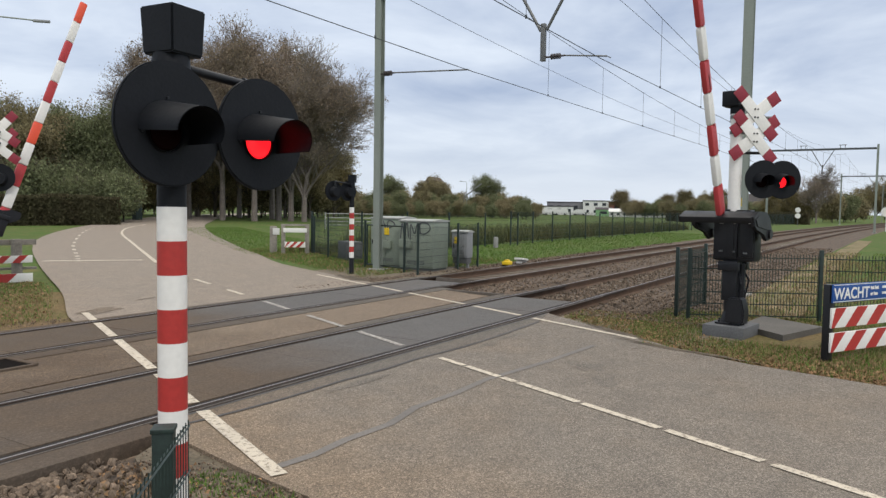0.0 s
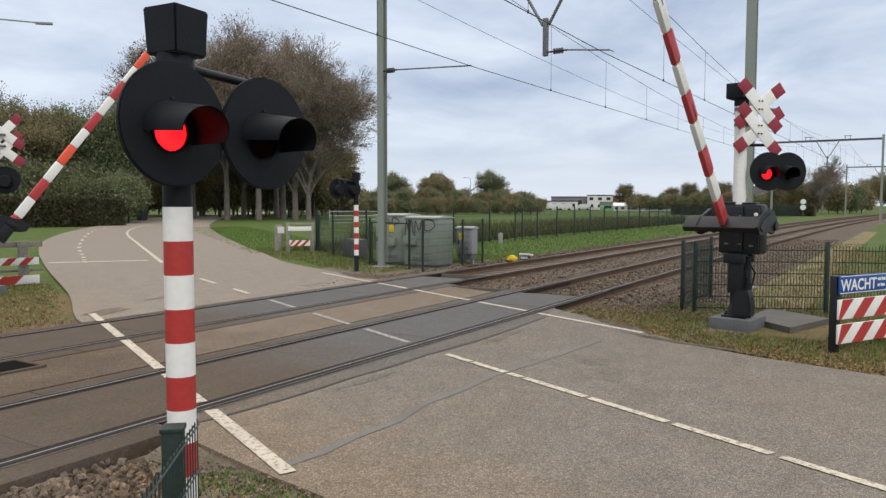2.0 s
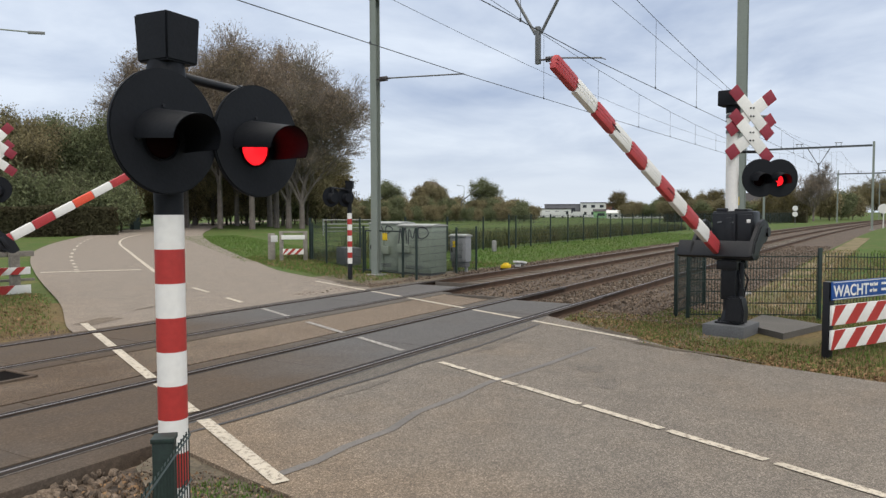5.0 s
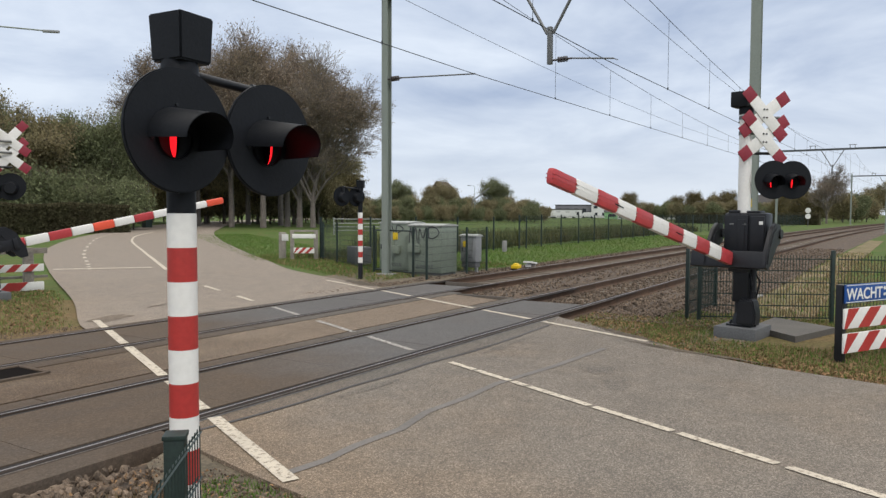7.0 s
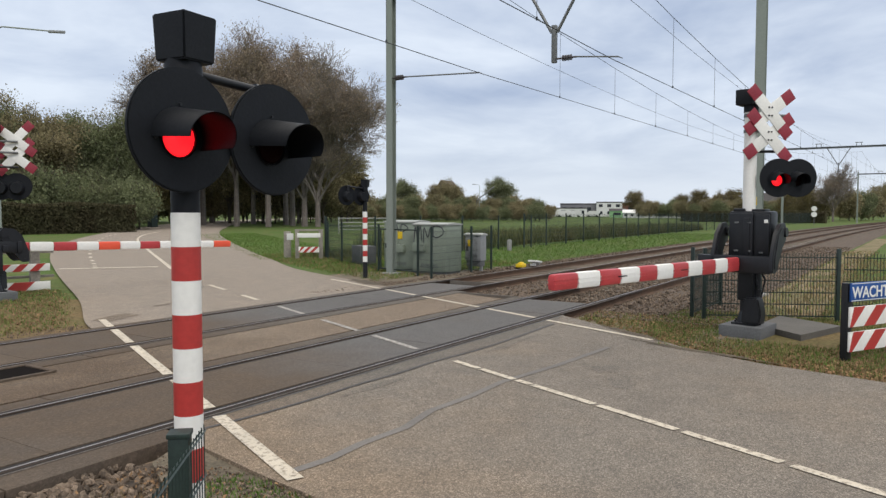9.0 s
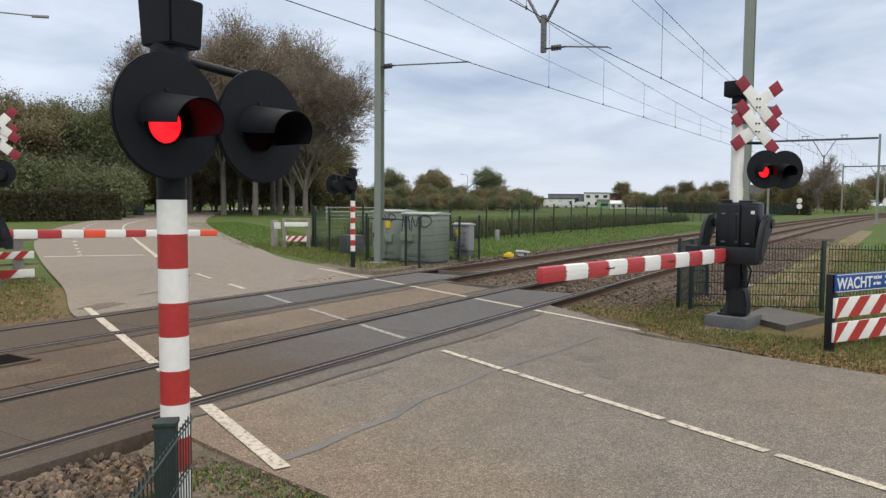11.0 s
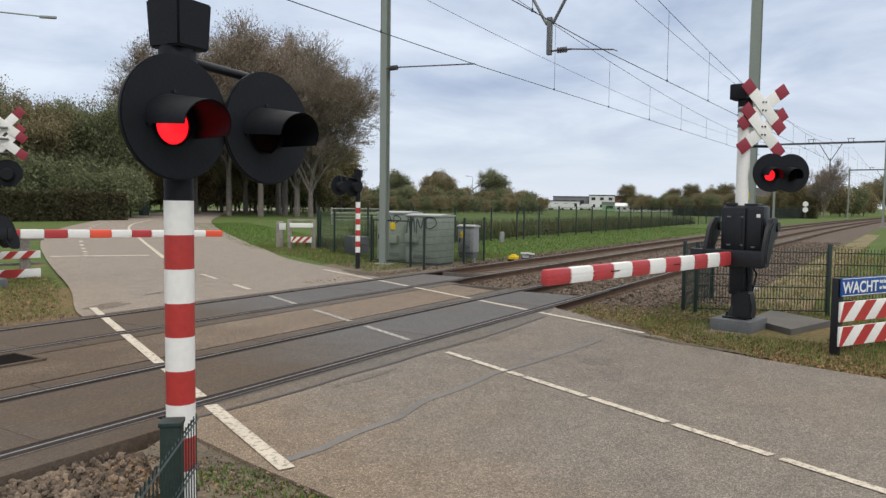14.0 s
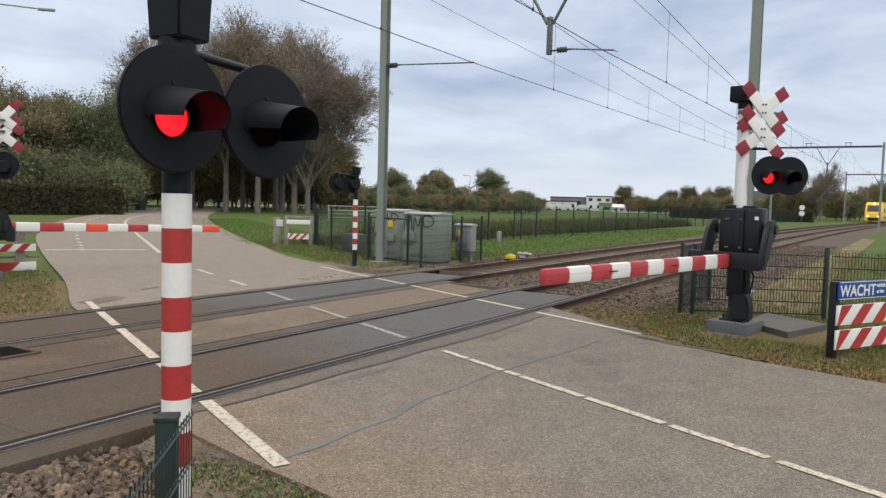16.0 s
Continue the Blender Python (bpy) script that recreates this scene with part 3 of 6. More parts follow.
sleeper_me = None
for k, yc in enumerate((0.7525, 4.3725)):
    track = tagged(thing("railway_track", Matrix(), "", ""), "worn steel rails on sleepers in dark ballast", "railway track", "parallel tracks", kind="structure")
    for y in (yc - 0.7525, yc + 0.7525):
        bm = B()
        rail_profile(bm, y, -30, 60, 30)
        rail_profile(bm, y, 60, 420, 8)
        rail = part("rail", bm, M_RAIL, track, smooth=False)
        bm = B()
        rail_profile(bm, y, -30, 60, 30, head=False)
        rail_profile(bm, y, 60, 420, 8, head=False)
        part("rail_web", bm, M_RUST, rail, smooth=False)
        # bright running band; inner flangeway's shade painted as a high, rubber-dark strip
        s = 1 if y < yc else -1
        bm = B()
        rail_profile(bm, y, -30, 60, 30, z=0.0)
        for v in bm.verts:
            v.co.y = y + s * 0.008 + (0.0085 if v.co.y > y else -0.0085)
            v.co.z = 0.0012 if v.co.z > -0.005 else -0.001
        part("running_band", bm, M_BRIGHT, rail, smooth=False)
        bm = B()
        box(bm, 15.6, 0.072, 0.01, pose(9.0, y + s * 0.0745, -0.020))
        part("flangeway_shade", bm, M_GAPSHADE, rail, smooth=False)
        # dark strip painting the shade of the open gap outside the rail
        bm = B()
        box(bm, 15.6, 0.030, 0.012, pose(9.0, y - s * 0.053, -0.012))
        part("outer_gap_shade", bm, M_GAPSHADE, rail, smooth=False)
        bm = B()
        box(bm, 13.0, 0.012, 0.012, pose(8.6, y - s * 0.080, -0.008))
        part("edge_angle", bm, M_EDGE, rail, smooth=False)
    if sleeper_me is None:
        bm = B()
        box(bm, 0.26, 2.5, 0.16, bevel=0.02)
        sleeper_me = mesh_of("sleeper", bm, M_SLEEPER)
    for i in range(130):
        x = (13.6 if k == 0 else 17.1) + 0.6 * i
        ob = new("sleeper", sleeper_me)
        ob.parent = track
        ob.matrix_basis = pose(x, yc + bend(x), -0.245 + random.uniform(-0.01, 0.005), 0, 0, random.uniform(-0.6, 0.6))

# ballast bed
bed = tagged(thing("ballast", Matrix(), "", ""), "brown-grey crushed stone ballast under the rails", "ballast", kind="structure")
bm = B()
prof = [(-2.6, -0.30), (-1.3, -0.19), (6.6, -0.19), (7.5, -0.28)]
prev = None
for i in range(96):
    x = -25 + i * 4.0
    row = [bm.verts.new((x, y + bend(x), z)) for y, z in prof]
    if prev:
        for j in range(3):
            bm.faces.new((prev[j], row[j], row[j + 1], prev[j + 1]))
    prev = row
# right of the crossing only; a lower cutting keeps it clear of the meadow
part("bed", bm, M_BED, bed, smooth=False)

# an uneven bank of ballast over the meadow level on the right
def bank(x0, x1, prof, nx):
    bm = B()
    prev = None
    for i in range(nx + 1):
        x = x0 + (x1 - x0) * i / nx
        row = [bm.verts.new((x, y + bend(x), z + noise.noise((x * 0.9, y * 1.3, 3)) * 0.03)) for y, z in prof]
        if prev:
            for j in range(len(prof) - 1):
                bm.faces.new((prev[j], row[j], row[j + 1], prev[j + 1]))
        prev = row
    return bm


part("bed_far", bank(60, 400, [(-3.0, -0.09), (-2.5, -0.06), (-1.1, -0.045), (0.0, -0.17), (1.5, -0.17), (2.5, -0.05), (3.6, -0.17), (5.1, -0.17), (6.0, -0.05), (6.4, -0.09)], 170), M_BED, bed, smooth=False)
part("bed_near", bank(12.1, 60, [(-2.95, -0.10), (-2.5, -0.05), (-1.8, -0.06), (-0.9, -0.05), (-0.55, -0.06), (-0.15, -0.16), (0.2, -0.19), (1.3, -0.19), (1.7, -0.15), (2.2, -0.05), (2.9, -0.05), (3.4, -0.15), (3.8, -0.19), (4.9, -0.19), (5.4, -0.12), (6.0, -0.05), (6.3, -0.06), (6.6, -0.10)], 90), M_BED, bed, smooth=False)
part("bed_left", bank(-14, 3.7, [(-2.6, -0.10), (-1.6, -0.10), (-0.9, -0.09), (-0.45, -0.10), (-0.37, -0.16)], 40), M_BED, bed, smooth=False)

# crushed stones: those nearest are single pieces, the others one mass
stone_shapes = []
for k in range(8):
    bm = B()
    bmesh.ops.create_icosphere(bm, subdivisions=1, radius=1.0)
    sq = Vector((random.uniform(0.8, 1.3), random.uniform(0.7, 1.0), random.uniform(0.5, 0.8)))
    for v in bm.verts:
        v.co = Vector(a * b for a, b in zip(v.co, sq)) * random.uniform(0.72, 1.18)
    stone_shapes.append(mesh_of("stone", bm, M_STONE))
for i in range(300):
    ob = new("stone", random.choice(stone_shapes))
    ob.parent = bed
    x, y = random.uniform(2.0, 3.3), random.uniform(-1.7, -0.42)
    r = random.uniform(0.02, 0.042)
    ob.matrix_basis = pose(x, y, -0.095 + r * 0.3 + random.uniform(0, 0.02), random.uniform(0, 360), random.uniform(0, 360), random.uniform(0, 360)) @ Matrix.Diagonal((r, r, r, 1))


def stones(name, spots, r0, r1, parent):
    """Many small stones as one mass of real shapes."""
    base = [(np.array([v.co[:] for v in me.vertices]), [tuple(p.vertices) for p in me.polygons]) for me in stone_shapes]
    vs, fs, at = [], [], 0
    for x, y, z in spots:
        co, fc = base[random.randrange(len(base))]
        r = random.uniform(r0, r1)
        q = np.array(Euler((random.random() * 6, random.random() * 6, random.random() * 6)).to_matrix())
        vs.append(co @ q.T * r + (x, y, z))
        fs += [tuple(i + at for i in f) for f in fc]
        at += len(co)
    ob = bulk(name, np.concatenate(vs).tolist(), fs, M_STONE, parent)
    ob["kind"] = "stuff"
    return ob


spots = []
for i in range(21000):
    x = 12.3 + 32 * random.random() ** 1.9
    y = random.choice((random.uniform(-2.7, -0.1), random.uniform(-2.5, -0.1), random.uniform(1.6, 3.5), random.uniform(0.1, 1.4), random.uniform(5.2, 6.2)))
    if x < 14.3 and 1.5 < y < 3.6:
        continue
    z = -0.05 if (y < -0.5 or 2.0 < y < 3.1 or y > 5.7) else -0.16
    spots.append((x, y, z + random.uniform(-0.01, 0.02)))
for i in range(3800):
    x, y = random.uniform(1.5, 3.45), random.uniform(-2.15, -0.40)
    if x < 2.85 or y > -0.2 - (3.55 - x) * 0.4 or random.random() < 0.25 and x < 3.3:
        spots.append((x, y, -0.09 + random.uniform(-0.015, 0.03)))
for i in range(500):
    spots.append((random.uniform(0.3, 1.5), random.uniform(-2.2, -0.4), -0.1 + random.uniform(-0.02, 0.02)))
stones("ballast_stones", spots, 0.016, 0.042, bed)
spots = []
for i in range(1500):
    # grit along road edges and verges
    x, y = random.choice(((random.gauss(3.35, 0.14), random.uniform(-2.6, -0.6)), (random.uniform(4.5, 6.9), random.gauss(5.75, 0.15)), (random.gauss(14.9, 0.3) + 0.2, random.uniform(5.6, 7.2)), (random.gauss(9.75, 0.12), random.uniform(-3.4, -2.4))))
    spots.append((x, y, -0.02))
stones("grit", spots, 0.004, 0.016, bed)

# earth verges beside the road at the crossing
for pts, m in (([(-14, -2.2), (3.3, -2.2), (3.36, -3.2), (3.0, -5.0), (2.2, -9), (0.7, -20), (-14, -20)], M_EARTH),
               ([(-10, 5.42), (6.7, 5.42), (7.5, 6.15), (9.0, 8.9), (8.6, 9.8), (6.0, 9.9), (-10, 9.5)], M_DRYVERGE),
               ([(3.35, -0.62), (3.75, -0.42), (3.72, -1.0), (3.6, -2.3), (3.3, -2.19), (2.85, -2.19), (3.0, -1.5), (3.15, -1.0)], M_EARTH),
               ([(12.55, -2.55), (30, -2.78), (30, -3.75), (14.2, -3.95), (12.6, -3.35)], M_PATH),
               ([(30, -2.78), (60, -3.2), (60, -4.1), (30, -3.75)], M_PATH),
               ([(14.3, 5.42), (14.75, 6.2), (16.1, 9.0), (17.5, 8.9), (19.6, 6.9), (22.5, 6.4), (17.2, 5.42)], M_EARTH),
               ([(9.5, -3.9), (9.15, -5.2), (8.7, -8.8), (14.0, -8.8), (14.2, -3.65), (12.7, -3.25), (11.0, -3.55), (9.85, -3.05)], M_DRYVERGE),
               ([(9.8, -3.0), (10.35, -2.3), (11.15, -1.2), (11.9, -0.4), (12.5, -0.4), (12.7, -3.2), (11.0, -3.5)], M_EARTH)):
    bm = B()
    prism(bm, pts, -0.2, -0.042 if pts[0][0] != -14 else -0.085)
    tagged(part("verge", bm, m, smooth=False), "bare brown earth verge with grit and thin grass", "verge", kind="structure")


def blades(name, n, place, h0, h1, material, z=-0.055):
    """Grass tufts as real blades."""
    vs, fs = [], []
    for i in range(n):
        x, y = place()
        for k in range(3):
            a, h, lean = random.random() * 6.28, random.uniform(h0, h1), random.uniform(0.1, 0.7)
            dx, dy = math.cos(a), math.sin(a)
            w = 0.004 + 0.032 * h
            bx, by = x + random.uniform(-0.03, 0.03), y + random.uniform(-0.03, 0.03)
            j = len(vs)
            vs += [(bx - dy * w, by + dx * w, z), (bx + dy * w, by - dx * w, z), (bx + dx * lean * h, by + dy * lean * h, z + h)]
            fs.append((j, j + 1, j + 2))
    ob = bulk(name, vs, fs, material)
    return tagged(ob, "short uneven grass blades on the verge", "grass", kind="stuff")


def in_right():
    while True:
        x, y = random.uniform(9.3, 14.2), random.uniform(-6.4, -1.7)
        edge = 9.1 + max(0, (y + 5.3)) * 0.30 if y < -2.4 else 9.95 + (y + 2.4) * 2.3
        if x > edge + 0.08 and not (11.2 < x < 13.4 and -4.5 < y < -2.9):
            return x, y


def on_left():
    while True:
        x, y = random.uniform(2, 9.5), random.uniform(5.9, 13)
        if x < 6.75 + (y - 5.9) * 0.55 - random.random() * 0.4:
            return x, y


def by_box():
    while True:
        x, y = random.uniform(14.6, 24), random.uniform(5.8, 18)
        if x > 14.95 + (y - 6) * 0.52 + random.random() * 0.3 and y > 6.6:
            return x, y


def by_track():
    x = 20 + 45 * random.random() ** 1.5
    return x, random.uniform(6.1, 12.5)


def on_bend():
    y = random.uniform(15, 42)
    return 16.0 + (y - 11) * 0.69 + 0.6 + 6 * random.random(), y


blades("verge_grass", 5200, in_right, 0.02, 0.085, M_BLADE)
def at_corner():
    while True:
        x, y = random.uniform(10.3, 13.0), random.uniform(-2.6, -0.45)
        if x > 12.05 + (y + 0.16) * 0.74 + random.random() * 0.2:
            return x, y


blades("verge_grass", 1100, at_corner, 0.02, 0.07, M_BLADE, z=-0.05)
blades("dry_grass", 2600, at_corner, 0.02, 0.06, M_DRY, z=-0.05)
blades("dry_grass", 11000, in_right, 0.02, 0.07, M_DRY)
blades("verge_grass", 6000, on_left, 0.02, 0.07, M_BLADE, z=-0.045)
blades("dry_grass", 9000, on_left, 0.02, 0.07, M_DRY, z=-0.045)
blades("dry_grass", 6000, lambda: (random.uniform(14.2, 34), random.uniform(-8.5, -3.3)), 0.03, 0.12, M_DRY)
blades("verge_grass", 5000, lambda: (random.uniform(14.2, 40), random.uniform(-11, -4.6)), 0.04, 0.14, M_BLADE)
blades("verge_grass", 8000, by_box, 0.03, 0.10, M_BLADE)
blades("dry_grass", 3500, by_box, 0.03, 0.12, M_DRY)
blades("verge_grass", 14000, by_track, 0.04, 0.11, M_BLADE)
blades("verge_grass", 9000, on_bend, 0.04, 0.11, M_BLADE)
M_WEED = mat("rank_weeds", (0.072, 0.092, 0.036), 0.95, var=0.2, scale=0.5, fine=6, tint=(0.13, 0.105, 0.05), island=0.35, spread="world", spec=0.1)
def litter(name, n, place, z, material, s0=0.018, s1=0.055):
    """Fallen leaves, lying nearly flat."""
    vs, fs = [], []
    for i in range(n):
        x, y = place()
        q = Euler((random.gauss(0, 0.35), random.gauss(0, 0.35), random.random() * 6.3)).to_matrix()
        r = random.uniform(s0, s1)
        j = len(vs)
        vs += [tuple(Vector((x, y, z + random.uniform(0.004, 0.03))) + q @ Vector(o) * r) for o in ((-0.5, 0, 0), (0, -0.32, 0.1), (0.5, 0, 0), (0, 0.32, 0.1))]
        fs.append((j, j + 1, j + 2, j + 3))
    return tagged(bulk(name, vs, fs, material), "brown fallen leaves scattered on the verge", "fallen leaves", kind="stuff")


def road_side():
    y = random.uniform(-5.6, -2.2)
    edge = 9.1 + max(0, (y + 5.3)) * 0.30 if y < -2.4 else 9.95 + (y + 2.4) * 2.3
    return edge + 0.05 + abs(random.gauss(0, 0.55)), y


M_LITTER = mat("fallen_leaf", (0.245, 0.150, 0.080), 0.9, var=0.2, scale=1.0, fine=8, tint=(0.10, 0.06, 0.035), island=0.5, spread="world", spec=0.15)
litter("fallen_leaves", 2000, road_side, -0.04, M_LITTER)
litter("fallen_leaves", 1500, at_corner, -0.04, M_LITTER)
litter("fallen_leaves", 2600, on_left, -0.04, M_LITTER, 0.03, 0.08)
litter("fallen_leaves", 1500, by_box, -0.05, M_LITTER, 0.03, 0.09)
litter("fallen_leaves", 500, lambda: (random.gauss(3.2, 0.2), random.uniform(-2.6, -0.7)), -0.05, M_LITTER, 0.015, 0.04)
blades("dry_grass", 1800, lambda: (14.2 + 26 * random.random() ** 1.4, random.uniform(-4.1, -2.6)), 0.03, 0.13, M_DRY)
blades("verge_grass", 500, lambda: (14.2 + 26 * random.random() ** 1.4, random.uniform(-4.1, -2.6)), 0.03, 0.13, M_BLADE)
blades("verge_grass", 1200, in_right, 0.02, 0.09, M_BLADE)
blades("rank_weeds", 5200, lambda: (random.uniform(31, 80), 13.2 + 7.5 * random.random() ** 1.6), 0.25, 0.95, M_WEED)
blades("rank_weeds", 1800, lambda: (random.uniform(22, 36), 12.6 + 3.0 * random.random()), 0.15, 0.5, M_WEED)
blades("verge_grass", 700, lambda: (random.gauss(3.32, 0.14), random.uniform(-3.0, -1.3)), 0.015, 0.045, M_BLADE, z=-0.045)
blades("dry_grass", 1300, lambda: (random.gauss(2.95, 0.28), random.uniform(-3.4, -0.8)), 0.02, 0.06, M_DRY, z=-0.1)


# ---- signals ----
def disc_lens(lit_front=True):
    """A lens insert with a glowing face and a dark face, turning on its upright axis."""
    bm = B()
    bmesh.ops.create_uvsphere(bm, u_segments=24, v_segments=10, radius=0.083)
    for v in bm.verts:
        v.co.y *= 0.26
    me = mesh_of("lens", bm, M_UNLIT, True)
    me.materials.append(M_LIT)
    for p in me.polygons:
        p.material_index = 1 if p.center.y < 0 else 0
    return me


LENS = disc_lens()
LAMPS = []                    # (lens object, its local place, phase)


def lamp_head(parent, at, rz, phase, d=0.548, visor=0.27):
    """Round black backing board with hood and red lens; faces local -y."""
    board = B()
    rod(board, (0, 0.012, 0), (0, -0.012, 0), d / 2, seg=56)
    bmesh.ops.bevel(board, geom=[e for e in board.edges if abs(e.verts[0].co.y - e.verts[1].co.y) < 1e-4 and e.verts[0].co.length > d * 0.4], offset=0.006, segments=2, affect="EDGES")
    m = Matrix.Translation(at) @ pose(0, 0, 0, 0, 0, rz)
    b = part("backing_board", board, M_BLACK, parent, m=m)
    back = B()
    rod(back, (0, 0.01, -0.03), (0, 0.15, -0.03), 0.15, 0.11, seg=28)
    part("lamp_housing", back, M_BLACK, b)
    # hood: a tube cut away below, longer on top
    hood = B()
    r, n, m2 = 0.132, 28, 9
    xc, zc = -0.032, -0.036
    for shell in (r, r - 0.006):
        rows = []
        for j in range(m2 + 1):
            f = j / m2
            k = shell * (1 - 0.22 * f)
            row = []
            for i in range(n + 1):
                a = radians(-93 + 207 * i / n)
                out = visor * f * (0.90 + 0.10 * math.cos(a - radians(50)))
                row.append(hood.verts.new((xc + k * math.sin(a), -0.01 - out, zc + 0.004 + k * math.cos(a) - 0.012 * f)))
            rows.append(row)
        for j in range(m2):
            for i in range(n):
                hood.faces.new((rows[j][i], rows[j][i + 1], rows[j + 1][i + 1], rows[j + 1][i]))
    part("hood", hood, M_BLACK, b)
    ring = B()
    rod(ring, (xc, -0.005, zc), (xc, -0.022, zc), 0.092, seg=32, caps=False)
    rod(ring, (xc, -0.005, zc), (xc, -0.022, zc), 0.084, seg=32, caps=False)
    part("lens_ring", ring, M_BLACK2, b)
    lens = new("lens", LENS)
    lens.parent = b
    lens.matrix_basis = pose(xc, -0.012, zc)
    LAMPS.append((lens, (xc, -0.012, zc), phase))
    for x, z in ((-0.02, 0.112), (-0.145, -0.04)):
        bm = B()
        rod(bm, (x, -0.012, z), (x, -0.02, z), 0.007, seg=8)
        part("screw", bm, M_BLACK2, b)
    return b


def top_box(parent, z, s=1.0, turn=0.0):
    """Tapered bell box on a short neck."""
    bm = B()
    prism(bm, [(-0.5, -0.5), (0.5, -0.5), (0.5, 0.5), (-0.5, 0.5)], 0, 1)
    for v in bm.verts:
        k = 0.092 + 0.009 * v.co.z
        v.co = Vector((v.co.x * 2 * k * s, v.co.y * 2 * k * s, z + 0.035 + v.co.z * 0.21 * s))
    bmesh.ops.bevel(bm, geom=bm.edges[:], offset=0.008, segments=2, affect="EDGES")
    b = part("bell_box", bm, M_BLACK, parent, m=pose(0.012, 0, 0, 0, 0, turn))
    bm = B()
    rod(bm, (0, 0, z - 0.04), (0, 0, z + 0.06), 0.088 * s, 0.078 * s, seg=24)
    part("bell_neck", bm, M_BLACK, parent)
    return b


def flash_post(m, lamp_turn, label, phase, heads, bands=11, band=0.1555, top=1.806, turn=0.0):
    """Red and white banded signal post with two red flashing lamps."""
    t = thing("flashing_signal", m, label, "railway signal", "flashing signal posts")
    for i in range(bands):
        bm = B()
        rod(bm, (0, 0, top - band * (i + 1)), (0, 0, top - band * i), 0.0655, seg=36, caps=False)
        part("white_band" if i % 2 == 0 else "red_band", bm, M_WHITE if i % 2 == 0 else M_RED, t)
    bm = B()
    rod(bm, (0, 0, -0.12), (0, 0, top - band * bands), 0.0655, seg=28)
    part("post_foot", bm, M_BLACK2, t)
    bm = B()
    rod(bm, (0, 0, top), (0, 0, 2.5), 0.064, seg=28)
    part("head_post", bm, M_BLACK, t)
    top_box(t, 2.45, turn=turn)
    for at, p in heads:
        lamp_head(t, at, lamp_turn, p)
    a, b = Vector(heads[0][0]), Vector(heads[1][0])
    bm = B()
    back = Euler((0, 0, radians(lamp_turn))).to_matrix() @ Vector((0, 0.075, 0))
    p0, p1 = Vector((0, 0, 2.445)), b + back + Vector((0, 0, 0.245))
    rod(bm, p0, p1, 0.022, seg=16)
    rod(bm, p1, p1 - Vector((0, 0, 0.3)), 0.028, seg=16)
    rod(bm, p1 + (p0 - p1).normalized() * 0.05, p1 - (p0 - p1).normalized() * 0.02, 0.031, seg=16)
    part("cross_arm", bm, M_BLACK2, t)
    return t


near_signal = flash_post(pose(2.215, -2.487, 0), -2, "red and white banded post with two black round flashing lamps", 0,
                         [((-0.075, -0.085, 2.168), 0), ((0.432, -0.125, 2.165), 1)], turn=5)
flash_post(pose(16.08, 7.53, 0), 165, "red and white banded signal post with lamps turned away", 0,
           [((-0.08, 0.07, 2.25), 0), ((-0.55, 0.2, 2.25), 1)], bands=9, turn=20)


def cross_arm(length, w):
    """One board of the warning cross: white with red ends."""
    whites, reds = B(), []
    box(whites, length * 0.6, 0.012, w, bevel=0.003)
    for s in (-1, 1):
        bm = B()
        box(bm, length * 0.2, 0.012, w, pose(s * length * 0.4, 0, 0), bevel=0.003)
        reds.append(bm)
    return whites, reds


